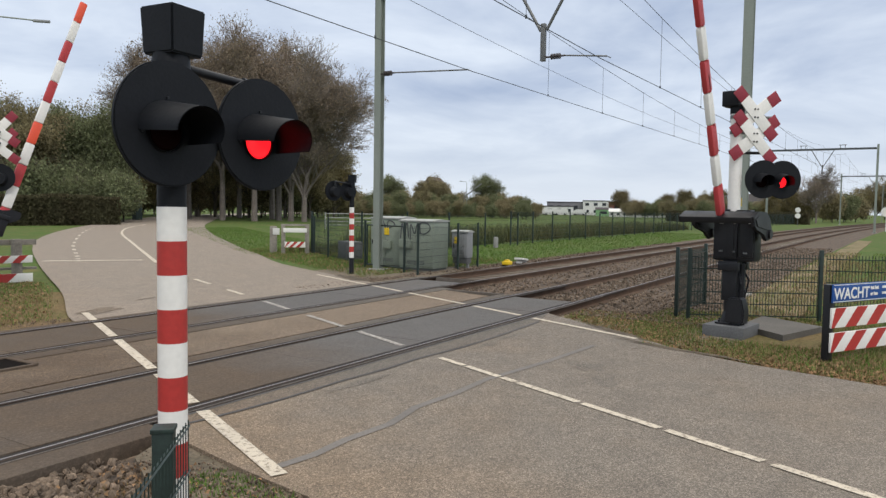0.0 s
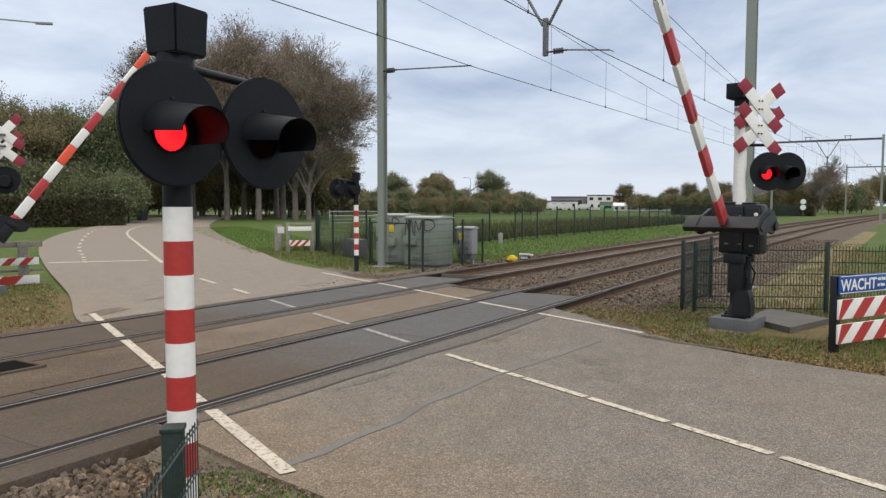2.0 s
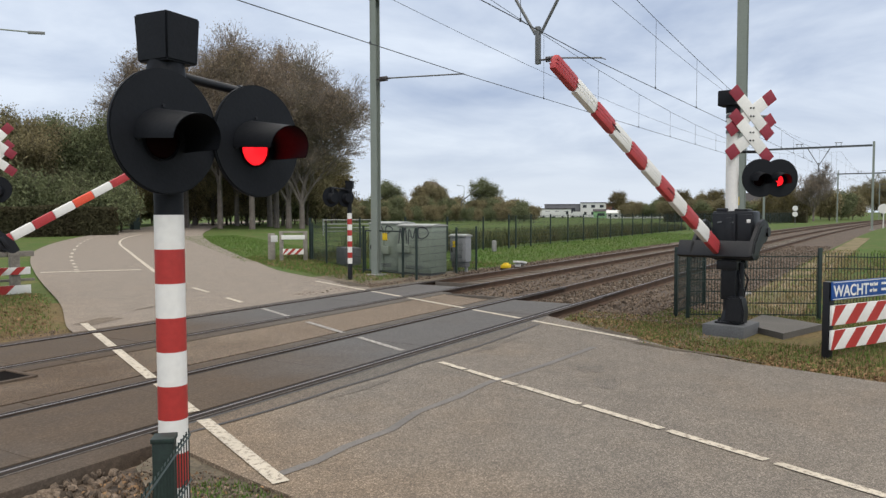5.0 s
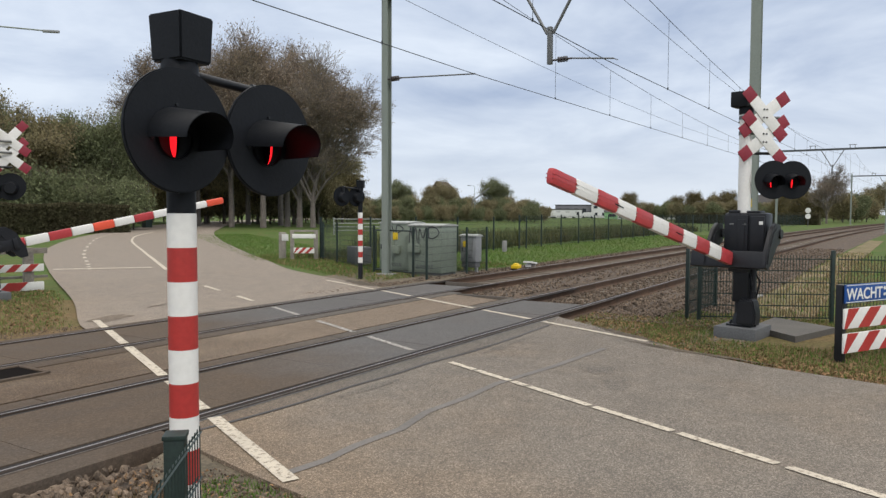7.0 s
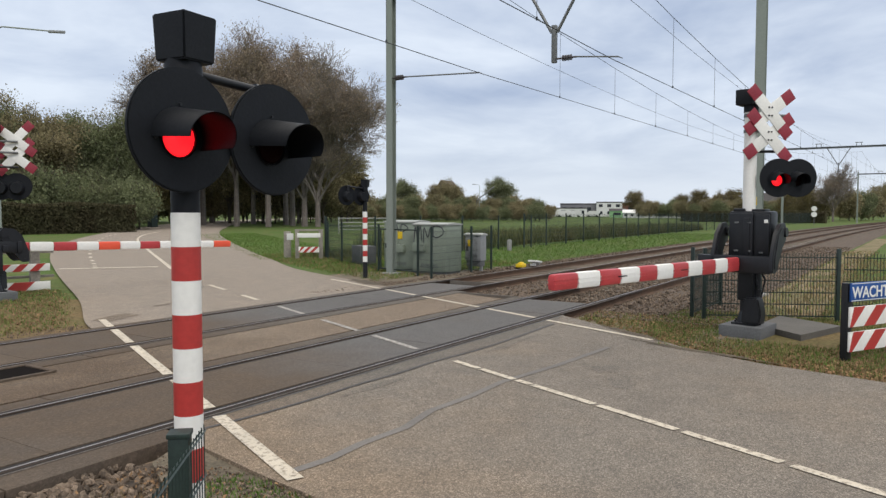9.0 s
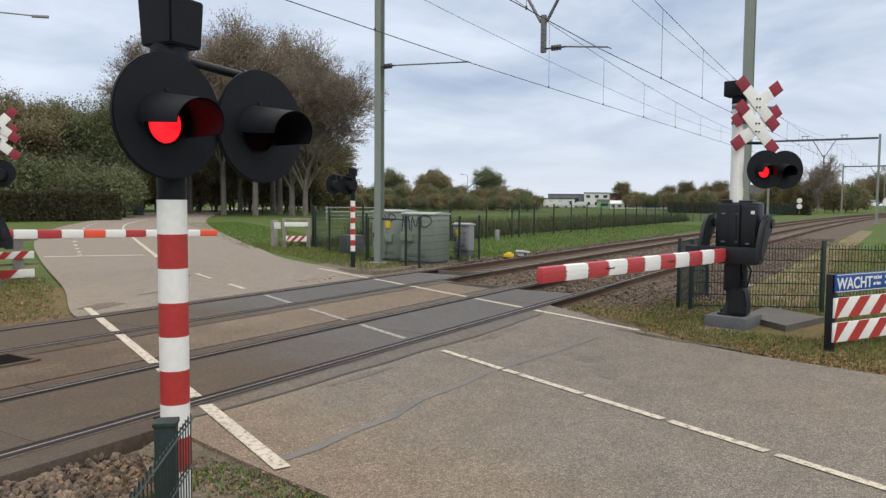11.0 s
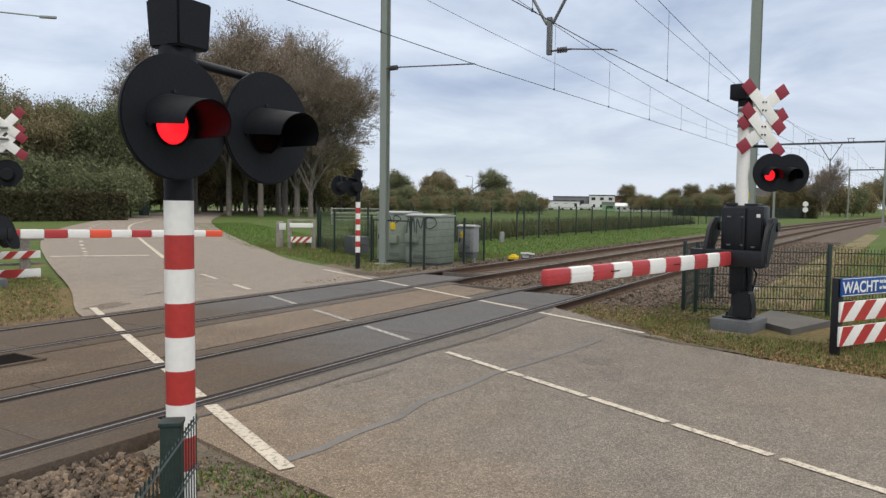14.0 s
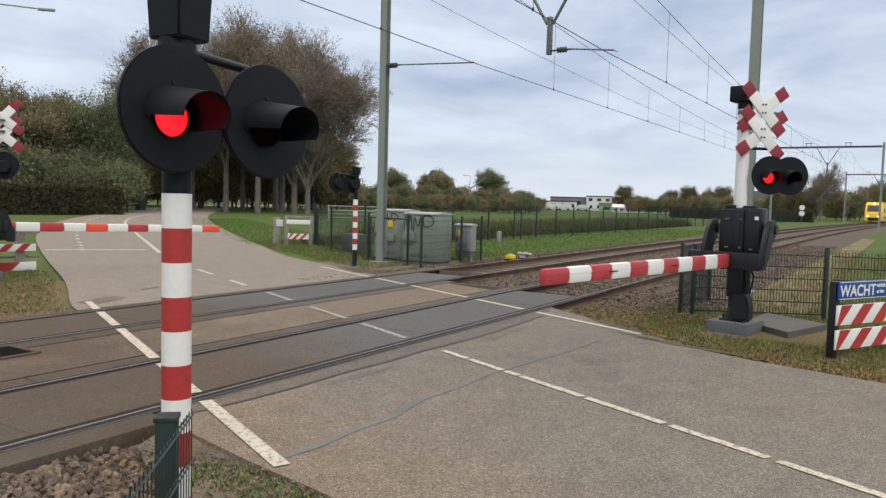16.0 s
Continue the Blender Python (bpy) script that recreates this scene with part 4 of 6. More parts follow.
def barrier(name, base, th, side, boom_len, label, lamp_turn, far=False, off=0.0, C=0.45, lamp_off=0.0, x0=0.50):
    """Half-barrier machine: base block, column, housing, post with warning crosses and lamps; local x runs along the boom."""
    t = thing(name, pose(*base, 0, 0, th), label, "level crossing barrier", "half-barriers")
    def add(n, bm, mtl, lab=""):
        return part(n, bm, mtl, t, lab)
    bm = B()
    box(bm, 0.72, 0.62, 0.26, pose(0, 0, 0.0), bevel=0.02)
    add("base_block", bm, M_CONCD, "grey concrete base block")
    bm = B()
    box(bm, 0.40, 0.36, 0.03, pose(0, 0, 0.145), bevel=0.006)
    rod(bm, (0, 0, 0.13), (0, 0, 1.12), 0.12, seg=24)
    rod(bm, (0, 0, 0.15), (0, 0, 0.32), 0.165, 0.12, seg=24)
    box(bm, 0.2, 0.22, 0.62, pose(0.06, 0, 0.8), bevel=0.02)
    add("column", bm, M_BLACK2)
    bm = B()
    prism(bm, [(-0.02, 0.0), (0.25, 0.0), (0.27, 0.16), (0.22, 0.38), (0.02, 0.38)], -0.12, 0.12, pose(0.14, 0, 0.17, 90, 0, 90))
    bmesh.ops.bevel(bm, geom=bm.edges[:], offset=0.02, segments=2, affect="EDGES")
    add("foot_box", bm, M_BLACK2)
    bm = B()
    box(bm, 0.32 if not far else 0.26, 0.62 if not far else 0.36, 0.74, pose(0.02 if not far else -0.05, 0.055 if not far else 0.14, 1.46), bevel=0.05)
    add("drive_housing", bm, M_BLACK2, "black painted drive housing")
    for y0, y1, z0, z1, dx in () if far else ((-0.235, 0.115, 1.13, 1.80, 0.035), (0.145, 0.345, 1.16, 1.78, 0.022)):
        bm = B()
        box(bm, 0.04, y1 - y0, z1 - z0, pose(0.18 + dx / 2, (y0 + y1) / 2, (z0 + z1) / 2), bevel=0.016)
        add("housing_lid", bm, M_BLACK2)
    if not far:
        bm = B()
        box(bm, 0.02, 0.10, 0.56, pose(0.222, 0.02, 1.45), bevel=0.008)
        add("lid_rib", bm, M_BLACK2)
        bm = B()
        box(bm, 0.008, 0.055, 0.05, pose(0.214, 0.30, 1.68), bevel=0.002)
        add("maker_plate", bm, M_WHITE)
        for y, z in ((-0.12, 1.66), (0.06, 1.66), (-0.12, 1.24), (0.06, 1.24), (0.24, 1.22)):
            bm = B()
            box(bm, 0.02, 0.06, 0.025, pose(0.222, y, z), bevel=0.006)
            add("latch", bm, M_STEEL)
        bm = B()
        box(bm, 0.26, 0.16, 0.05, pose(0.02, -0.12, 1.845), bevel=0.015)
        box(bm, 0.22, 0.20, 0.04, pose(0.02, 0.16, 1.84), bevel=0.015)
        add("housing_cap", bm, M_BLACK2)
    for k, pts in enumerate((((0.05, 0.1, 0.95), (0.17, 0.18, 0.75), (0.12, 0.12, 0.4)), ((-0.02, 0.12, 1.0), (-0.12, 0.2, 0.8), (-0.08, 0.15, 0.5)))):
        bm = B()
        for a, b in zip(pts, pts[1:]):
            rod(bm, a, b, 0.014, seg=8)
        add("cable", bm, M_BLACK)
    for x, z in ((-0.2, 1.02), (0.2, 1.02)):
        bm = B()
        box(bm, 0.1, 0.3, 0.14, pose(x, 0, z), bevel=0.012)
        add("buffer", bm, M_BLACK2)
    for k in range(6):
        bm = B()
        a = 1.0472 * k + 0.3
        rod(bm, (0.2 * math.cos(a), 0.2 * math.sin(a), 0.13), (0.2 * math.cos(a), 0.2 * math.sin(a), 0.19), 0.016, seg=8)
        add("anchor_bolt", bm, M_BLACK2)
    bm = B()
    rod(bm, (0.0, 0.13, 0.55), (0.0, 0.13, 1.05), 0.05, seg=14)
    rod(bm, (0.0, 0.13, 0.62), (0.0, 0.13, 0.66), 0.065, seg=14)
    add("motor", bm, M_BLACK2)
    # white post above
    bm = B()
    rod(bm, (0, -0.02, 1.8), (0, -0.02, 3.34), 0.092, seg=32)
    add("post", bm, M_WHITE, "white painted steel post")
    bm = B()
    box(bm, 0.09, 0.003, 0.13, pose(-0.05, 0.062, 1.98), bevel=0.001)
    add("warning_sticker", bm, M_YELLOW)
    bm = B()
    rod(bm, (0, -0.02, 3.30), (0, -0.02, 3.42), 0.105, seg=28)
    box(bm, 0.27, 0.25, 0.23, pose(0.02, -0.08, 3.52), bevel=0.02)
    add("bell_box", bm, M_BLACK)
    # double warning cross, facing the lamps' way
    turn = lamp_turn - th
    face = pose(0, 0, 0, 0, 0, turn)
    cx = side
    for zc in (3.29, 2.94):
        for sgn in (1, -1):
            w, rs = cross_arm(0.96, 0.18)
            m = face @ pose(cx * (0.19 + off), -0.13 - 0.015 * (sgn > 0), zc, 0, 47 if sgn > 0 else -37, 0)
            part("cross_board", w, M_WHITE, t, "white warning cross board", m=m)
            for r in rs:
                part("cross_tip", r, M_CRIMSON, t, m=m)
    for zc in (3.36, 3.24, 3.0, 2.88):
        for dx in (-0.025, 0.025):
            bm = B()
            rod(bm, (0, -0.145, 0), (0, -0.162, 0), 0.013, seg=8)
            part("board_bolt", bm, M_BLACK2, t, m=face @ pose(cx * (0.19 + off) + dx, 0, zc))
    for zc in (3.25, 3.02, 2.72):
        bm = B()
        rod(bm, (0, -0.02, zc), face @ Vector((cx * 0.5, -0.1, zc)), 0.022, seg=10)
        rod(bm, (0, -0.02, zc - 0.025), (0, -0.02, zc + 0.025), 0.102, seg=24)
        add("bracket", bm, M_STEEL if zc > 2.8 else M_BLACK2)
    # lamps
    lamp_face = turn - 9 * side
    for s, p in ((0.315, 0), (0.625, 1)):
        lamp_head(t, face @ Vector((cx * (s + lamp_off), -0.2 - 0.03 * (s > 0.5), 2.32)), lamp_face, p if cx > 0 else 1 - p, visor=0.22, d=0.57)
    # boom, hinged on the housing, keyed below
    hinge = new("boom")
    hinge.parent = t
    hinge.empty_display_size = 0.1
    n = 11
    for i in range(n):
        a = x0 + (boom_len - x0) * i / n
        b = x0 + (boom_len - x0) * (i + 1) / n
        bm = B()
        h = 0.205 - 0.045 * i / n
        box(bm, b - a, 0.085, h, pose((a + b) / 2, 0, -C), bevel=0.036)
        for dz in (-0.02, 0.02):
            box(bm, b - a - 0.004, 0.089, 0.007, pose((a + b) / 2, 0, -C + dz))
        red = i % 2 == 0
        part("red_section" if red else "white_section", bm, (M_ORANGE if far and i in (4, 10) else M_REDSTRIP) if red else M_WHITE, hinge)
    bm = B()
    box(bm, 0.1, 1.06 if not far else 0.6, 0.25, pose(0.45 if not far else 0.3, -0.06 if not far else 0.2, -C), bevel=0.025)
    part("boom_clamp", bm, M_BLACK2, hinge)
    if far:
        bm = B()
        box(bm, 0.46, 0.13, 0.24, pose(0.12, 0, -C), bevel=0.02)
        part("boom_sleeve", bm, M_BLACK2, hinge)
    for y in (-0.37, 0.47) if not far else (-0.02, 0.5):
        bm = B()
        prism(bm, [(0.50, -0.56), (0.50, -0.34), (0.36, 0.0), (0.2, 0.14), (0.0, 0.16), (-0.1, 0.05), (-0.06, -0.1), (0.1, -0.2), (0.28, -0.50), (0.36, -0.57)], -0.03, 0.03, pose(0, y, 0, 90, 0, 0))
        bmesh.ops.bevel(bm, geom=bm.edges[:], offset=0.01, segments=2, affect="EDGES")
        arm_ob = part("swing_arm", bm, M_BLACK2, hinge)
        bm = B()
        prism(bm, [(0.44, -0.50), (0.44, -0.36), (0.30, -0.02), (0.16, 0.08), (0.02, 0.09), (0.12, -0.10), (0.32, -0.46)], -0.042, 0.042, pose(0, y, 0, 90, 0, 0))
        part("arm_rib", bm, M_BLACK2, arm_ob, smooth=False)
        bm = B()
        rod(bm, (0.0, y - 0.06, 0.02), (0.0, y + 0.06, 0.02), 0.07, seg=18)
        part("pivot_cap", bm, M_BLACK2, arm_ob)
    for xx in (0.45, 0.75):
        bm = B()
        box(bm, 0.2, 0.004, 0.012, pose(boom_len * xx, 0.045, -C), bevel=0.001)
        part("boom_mark", bm, M_BLACK, hinge)
    return t, hinge


right_barrier, right_boom = barrier("barrier", (11.8, -3.25, 0.0), 171, 1, 5.4, "black half-barrier with striped boom, warning crosses and red lamps", -45)
left_barrier, left_boom = barrier("barrier", (7.80, 10.75, 0.0), -9, -1, 5.4, "black half-barrier with striped boom seen across the tracks", 135, far=True, C=0.25, off=0.24, lamp_off=-0.20, x0=0.02)

# concrete slab beside the machine
bm = B()
prism(bm, [(11.62, -4.0), (12.9, -4.42), (13.6, -3.45), (12.35, -3.3)], -0.06, 0.05)
tagged(part("concrete_slab", bm, M_SLAB, smooth=False), "grey concrete slab beside the barrier machine", "slab")


# ---- fences ----
def mesh_fence(name, a, b, h, posts, label, hw=0.004, step=0.05, hstep=0.2, post_r=0.03, z0=-0.05, wires=True, square=False):
    """Dark green wire mesh fence between two places, with posts."""
    a, b = Vector((*a, 0)), Vector((*b, 0))
    d = b - a
    t = thing(name, Matrix.Translation(a) @ pose(0, 0, 0, 0, 0, math.degrees(math.atan2(d.y, d.x))), label, "fence")
    L = d.length
    for s in posts:
        bm = B()
        if square:
            box(bm, post_r * 2, post_r * 2, h + 0.08 - z0, pose(s, 0, (h + 0.08 + z0) / 2), bevel=0.006)
        else:
            rod(bm, (s, 0, z0), (s, 0, h + 0.06), post_r, seg=14)
            rod(bm, (s, 0, h + 0.06), (s, 0, h + 0.075), post_r * 1.1, seg=14)
        part("post", bm, M_FENCE, t)
    if wires:
        vs, fs = [], []
        def bar(p, q, r):
            j = len(vs)
            p, q = Vector(p), Vector(q)
            u = Vector((0, 1, 0))
            w = (q - p).normalized().cross(u)
            for e in (p, q):
                for k in range(3):
                    an = k * 2.094
                    vs.append(tuple(e + (u * math.cos(an) + w * math.sin(an)) * r))
            for k in range(3):
                fs.append((j + k, j + (k + 1) % 3, j + 3 + (k + 1) % 3, j + 3 + k))
        n = int(L / step)
        for i in range(n + 1):
            bar((i * step, 0, 0.03), (i * step, 0, h), hw * 0.7)
        k = 0.05
        while k <= h + 1e-3:
            for dy in (-hw * 1.7, hw * 1.7):
                bar((0, dy, k), (L, dy, k), hw)
            k += hstep
        bulk("wire_mesh", vs, fs, M_FENCE, t)
    return t


# by the near signal: low fence with a thick post and a twin top wire
mesh_fence("fence", (2.13, -2.695), (0.6, -3.93), 0.875, [1.9], "dark green wire mesh fence beside the signal post", hw=0.0045, post_r=0.02)
bm = B()
box(bm, 0.085, 0.085, 1.05, pose(0, 0, 0.375), bevel=0.008)
box(bm, 0.095, 0.095, 0.02, pose(0, 0, 0.905), bevel=0.004)
tagged(part("fence_post", bm, M_FENCE, m=pose(1.985, -2.72, -0.03, 0, 0, 42)), "thick dark green square fence post", "fence post")
# right of the line
mesh_fence("fence", (13.0, -2.33), (14.03, -4.30), 1.12, [0.0, 2.2], "dark green wire mesh fence beside the barrier", square=True, hw=0.0085)
mesh_fence("fence", (13.2, -2.08), (15.2, -2.15), 1.12, [0.0, 1.95], "short dark green wire mesh fence along the ballast", square=True, hw=0.0075)
mesh_fence("fence", (14.05, -4.36), (15.4, -8.3), 1.12, [2.5], "dark green wire mesh fence along the railway", square=True, hw=0.0085)
# cabinet enclosure
mesh_fence("fence", (22.0, 14.2), (17.93, 8.46), 1.35, [0, 0.28, 2.45, 7.0], "dark green mesh fence round the railway cabinets", hw=0.004, post_r=0.036)
mesh_fence("fence", (17.38, 6.64), (16.89, 5.84), 1.32, [0.0, 0.92], "dark green mesh fence in front of the cabinets", hw=0.004, post_r=0.036)
mesh_fence("fence", (16.93, 5.84), (20.57, 5.98), 1.3, [2.28, 3.62], "dark green mesh fence beside a grey cabinet", hw=0.004, post_r=0.036)
mesh_fence("fence", (22.0, 14.3), (34.0, 11.6), 1.55, [0.05, 2.6, 5.2, 7.9, 10.5, 13.1], "dark green mesh fence along the meadow", hw=0.005, step=0.06, post_r=0.042)
mesh_fence("fence", (34.2, 11.55), (74.0, 12.3), 1.65, [2.85 * i for i in range(15)], "long dark green mesh fence along the meadow", hw=0.006, step=0.08, post_r=0.042)
mesh_fence("fence", (74.0, 12.3), (150.0, 8.6), 1.65, [2.85 * i for i in range(27)], "far dark green mesh fence along the line", hw=0.007, step=0.12, post_r=0.042)
# gate frame before the cabinets
bm = B()
for a, b in (((0, 0, 0.05), (0, 0, 1.3)), ((1.8, 0, 0.05), (1.8, 0, 1.3)), ((0, 0, 0.08), (1.8, 0, 0.08)), ((0, 0, 1.28), (1.8, 0, 1.28))):
    rod(bm, a, b, 0.022, seg=10)
gate = tagged(part("gate", bm, M_FENCE, m=pose(17.91, 8.38, 0, 0, 0, -106.8)), "narrow dark green steel gate frame", "gate")


# ---- cabinets ----
def cabinet(m, sx, sy, sz, material, label, doors=2, roof=0.05, over=0.03, plinth=None):
    """Railway equipment cabinet; its doors face local -x."""
    t = thing("equipment_cabinet", m, label, "cabinet", "railway cabinets")
    bm = B()
    box(bm, sx, sy, sz - 0.08, pose(0, 0, sz / 2 + 0.04), bevel=0.012)
    part("body", bm, material, t)
    bm = B()
    box(bm, sx - 0.06, sy - 0.06, 0.2, pose(0, 0, 0.0), bevel=0.01)
    part("plinth", bm, plinth or M_CONCD, t)
    bm = B()
    prism(bm, [(-sx / 2 - over, 0), (sx / 2 + over, 0), (sx / 2 + over, roof * 0.7), (0.0, roof * 1.5), (-sx / 2 - over, roof * 0.7)], -sy / 2 - over, sy / 2 + over, pose(0, 0, sz, 90, 0, 0))
    part("roof", bm, M_CABTOP, t)
    for i in range(doors):
        w = sy / doors
        bm = B()
        box(bm, 0.02, w - 0.03, sz - 0.22, pose(-sx / 2 - 0.008, -sy / 2 + w * (i + 0.5), sz / 2 + 0.03), bevel=0.006)
        d = part("door", bm, material, t)
        bm = B()
        box(bm, 0.03, 0.03, 0.14, pose(-sx / 2 - 0.03, -sy / 2 + w * (i + 0.85), sz * 0.52), bevel=0.006)
        part("handle", bm, M_BLACK2, d)
    for i in range(4):
        bm = B()
        box(bm, 0.008, sy * 0.5, 0.012, pose(-sx / 2 - 0.02, 0, 0.2 + 0.03 * i), bevel=0.002)
        part("vent_slat", bm, M_CONCD, t)
    return t


cab_b = cabinet(pose(18.62, 6.78, -0.05), 0.85, 1.2, 1.46, M_CAB, "grey-green steel railway cabinet with graffiti", 2)
cab_a = cabinet(pose(18.95, 8.15, -0.05), 0.8, 1.15, 1.52, M_CAB, "older grey-green steel railway cabinet with graffiti", 2)
cab_c = cabinet(pose(19.8, 6.12, 0.22), 0.34, 0.56, 0.86, M_CABGREY, "small grey steel cabinet on two legs", 1)
for y in (-0.2, 0.2):
    bm = B()
    box(bm, 0.08, 0.08, 0.4, pose(0, y, -0.05), bevel=0.005)
    part("leg", bm, M_CABGREY, cab_c)
bm = B()
box(bm, 0.6, 1.1, 0.62, pose(0, 0, 0.33), bevel=0.03)
dk = tagged(part("grey_box", bm, M_DARKBOX, m=pose(20.6, 11.2, -0.05, 0, 0, -35)), "low dark grey equipment box in the grass", "equipment box")
# meter boxes, stickers and scrawl on the doors
for cab, y, z, sx, sy, sz, mtl, nm in ((cab_b, 0.32, 0.80, 0.12, 0.42, 0.24, M_CAB, "meter_box"), (cab_a, -0.12, 0.72, 0.12, 0.26, 0.24, M_CAB, "meter_box"),
                                        (cab_a, -0.05, 1.13, 0.012, 0.18, 0.22, M_YELLOW, "warning_sticker"), (cab_c, 0.1, 0.62, 0.012, 0.15, 0.2, M_YELLOW, "warning_sticker")):
    bm = B()
    box(bm, sx, sy, sz, bevel=0.008 if sx > 0.05 else 0.002)
    half = {cab_a: 0.4, cab_b: 0.425, cab_c: 0.17}[cab]
    part(nm, bm, mtl, cab, m=pose(-half - 0.02 - sx / 2, y, z))


def scrawl(cab, half, strokes):
    """Sprayed black lettering-like loops on the doors."""
    for s in strokes:
        cu = bpy.data.curves.new("scrawl", "CURVE")
        cu.dimensions, cu.bevel_depth, cu.bevel_resolution = "3D", 0.016, 1
        sp = cu.splines.new("POLY")
        pts = glide(s, 6)
        sp.points.add(len(pts) - 1)
        for p, q in zip(sp.points, pts):
            p.co = (-half - 0.018, q.x, q.y, 1)
        tmp = bpy.data.objects.new("scrawl", cu)
        scene.collection.objects.link(tmp)
        dg = bpy.context.evaluated_depsgraph_get()
        me = bpy.data.meshes.new_from_object(tmp.evaluated_get(dg))
        bpy.data.objects.remove(tmp)
        me.materials.clear()
        me.materials.append(M_GRAF)
        ob = new("scrawl", me)
        ob.parent = cab


scrawl(cab_b, 0.425, [[(0.55, 0.95), (0.5, 1.4), (0.42, 1.05), (0.32, 1.42), (0.26, 0.98)], [(0.2, 0.85), (0.18, 1.38), (0.05, 1.1), (-0.05, 1.4), (-0.1, 1.08)], [(-0.16, 1.1), (-0.16, 1.42), (-0.42, 1.4), (-0.5, 1.24), (-0.3, 1.1), (-0.1, 1.14)]])
scrawl(cab_a, 0.4, [[(0.45, 1.42), (0.42, 1.2), (0.3, 1.22), (0.3, 1.44)], [(0.2, 1.2), (0.1, 1.45), (0.0, 1.2)], [(-0.1, 1.0), (-0.1, 1.45), (-0.35, 1.36), (-0.12, 1.22)]])


# ---- overhead line ----
def mast(x, y, h, w=0.21):
    m = thing("overhead_mast", pose(x, y, -0.1), "grey-green galvanised steel overhead line mast", "mast", "overhead line masts")
    bm = B()
    # wide-flange section
    for sx in (-1, 1):
        box(bm, 0.018, w, h, pose(sx * w * 0.46, 0, h / 2))
    box(bm, w * 0.9, 0.014, h, pose(0, 0, h / 2))
    part("shaft", bm, M_MAST, m, smooth=False)
    bm = B()
    box(bm, 0.5, 0.5, 0.2, pose(0, 0, 0.0), bevel=0.03)
    part("foundation", bm, M_CONC, m)
    return m


def portal(x, h):
    dy = bend(x)
    mast(x, -2.39 + dy, h + 0.5)
    mast(x, 7.75 + dy, h + 0.5)
    beam = thing("portal_beam", pose(x, 0, 0), "grey steel portal beam over both tracks", "portal beam", "overhead portals")
    bm = B()
    for dz in (-0.09, 0.09):
        box(bm, 0.16, 10.2, 0.02, pose(0, 2.84 + dy, h + dz))
    box(bm, 0.02, 10.2, 0.18, pose(0, 2.84 + dy, h))
    part("girder", bm, M_STEEL, beam, smooth=False)
    # drop post in a V of struts between the tracks, with a steady arm each side
    bm = B()
    rod(bm, (0, 3.6 + dy, h - 0.08), (0, 2.63 + dy, h - 1.75), 0.04, seg=10)
    rod(bm, (0, 1.5 + dy, h - 0.08), (0, 2.47 + dy, h - 1.75), 0.04, seg=10)
    part("strut", bm, M_STEEL, beam)
    bm = B()
    box(bm, 0.12, 0.12, 0.95, pose(0, 2.55 + dy, h - 2.05), bevel=0.01)
    part("drop_post", bm, M_STEEL, beam)
    for y0, y1 in ((2.5, 0.85), (7.75, 4.75)):
        bm = B()
        z = 5.72
        rod(bm, (0, y0 + dy - 0.55, z), (0, y1 + dy, z - 0.12), 0.02, seg=8)
        rod(bm, (0, y1 + dy + 0.05, z - 0.10), (0, y1 + dy - 0.1, z - 0.17), 0.012, seg=6)
        part("steady_arm", bm, M_STEEL, beam)
        bm = B()
        rod(bm, (0, y0 + dy, z), (0, y0 + dy - 0.55, z), 0.025, seg=10)
        for k in range(4):
            rod(bm, (0, y0 + dy - 0.18 - 0.07 * k, z), (0, y0 + dy - 0.21 - 0.07 * k, z), 0.075, seg=14)
        part("insulator", bm, M_INSUL, beam)
    for y in (0.75, 4.4):
        bm = B()
        for k in (-0.22, 0.22):
            rod(bm, (0, y + dy + k, h + 0.1), (0, y + dy + k, h + 0.42), 0.03, seg=8)
        rod(bm, (0, y + dy - 0.35, h + 0.42), (0, y + dy + 0.35, h + 0.42), 0.035, seg=8)
        part("cable_saddle", bm, M_STEEL, beam)


PORTALS = (-44.0, 17.6, 86.0, 148.0, 208.0, 268.0)
for x in PORTALS:
    portal(x, 8.15 if x < 50 else 8.5)


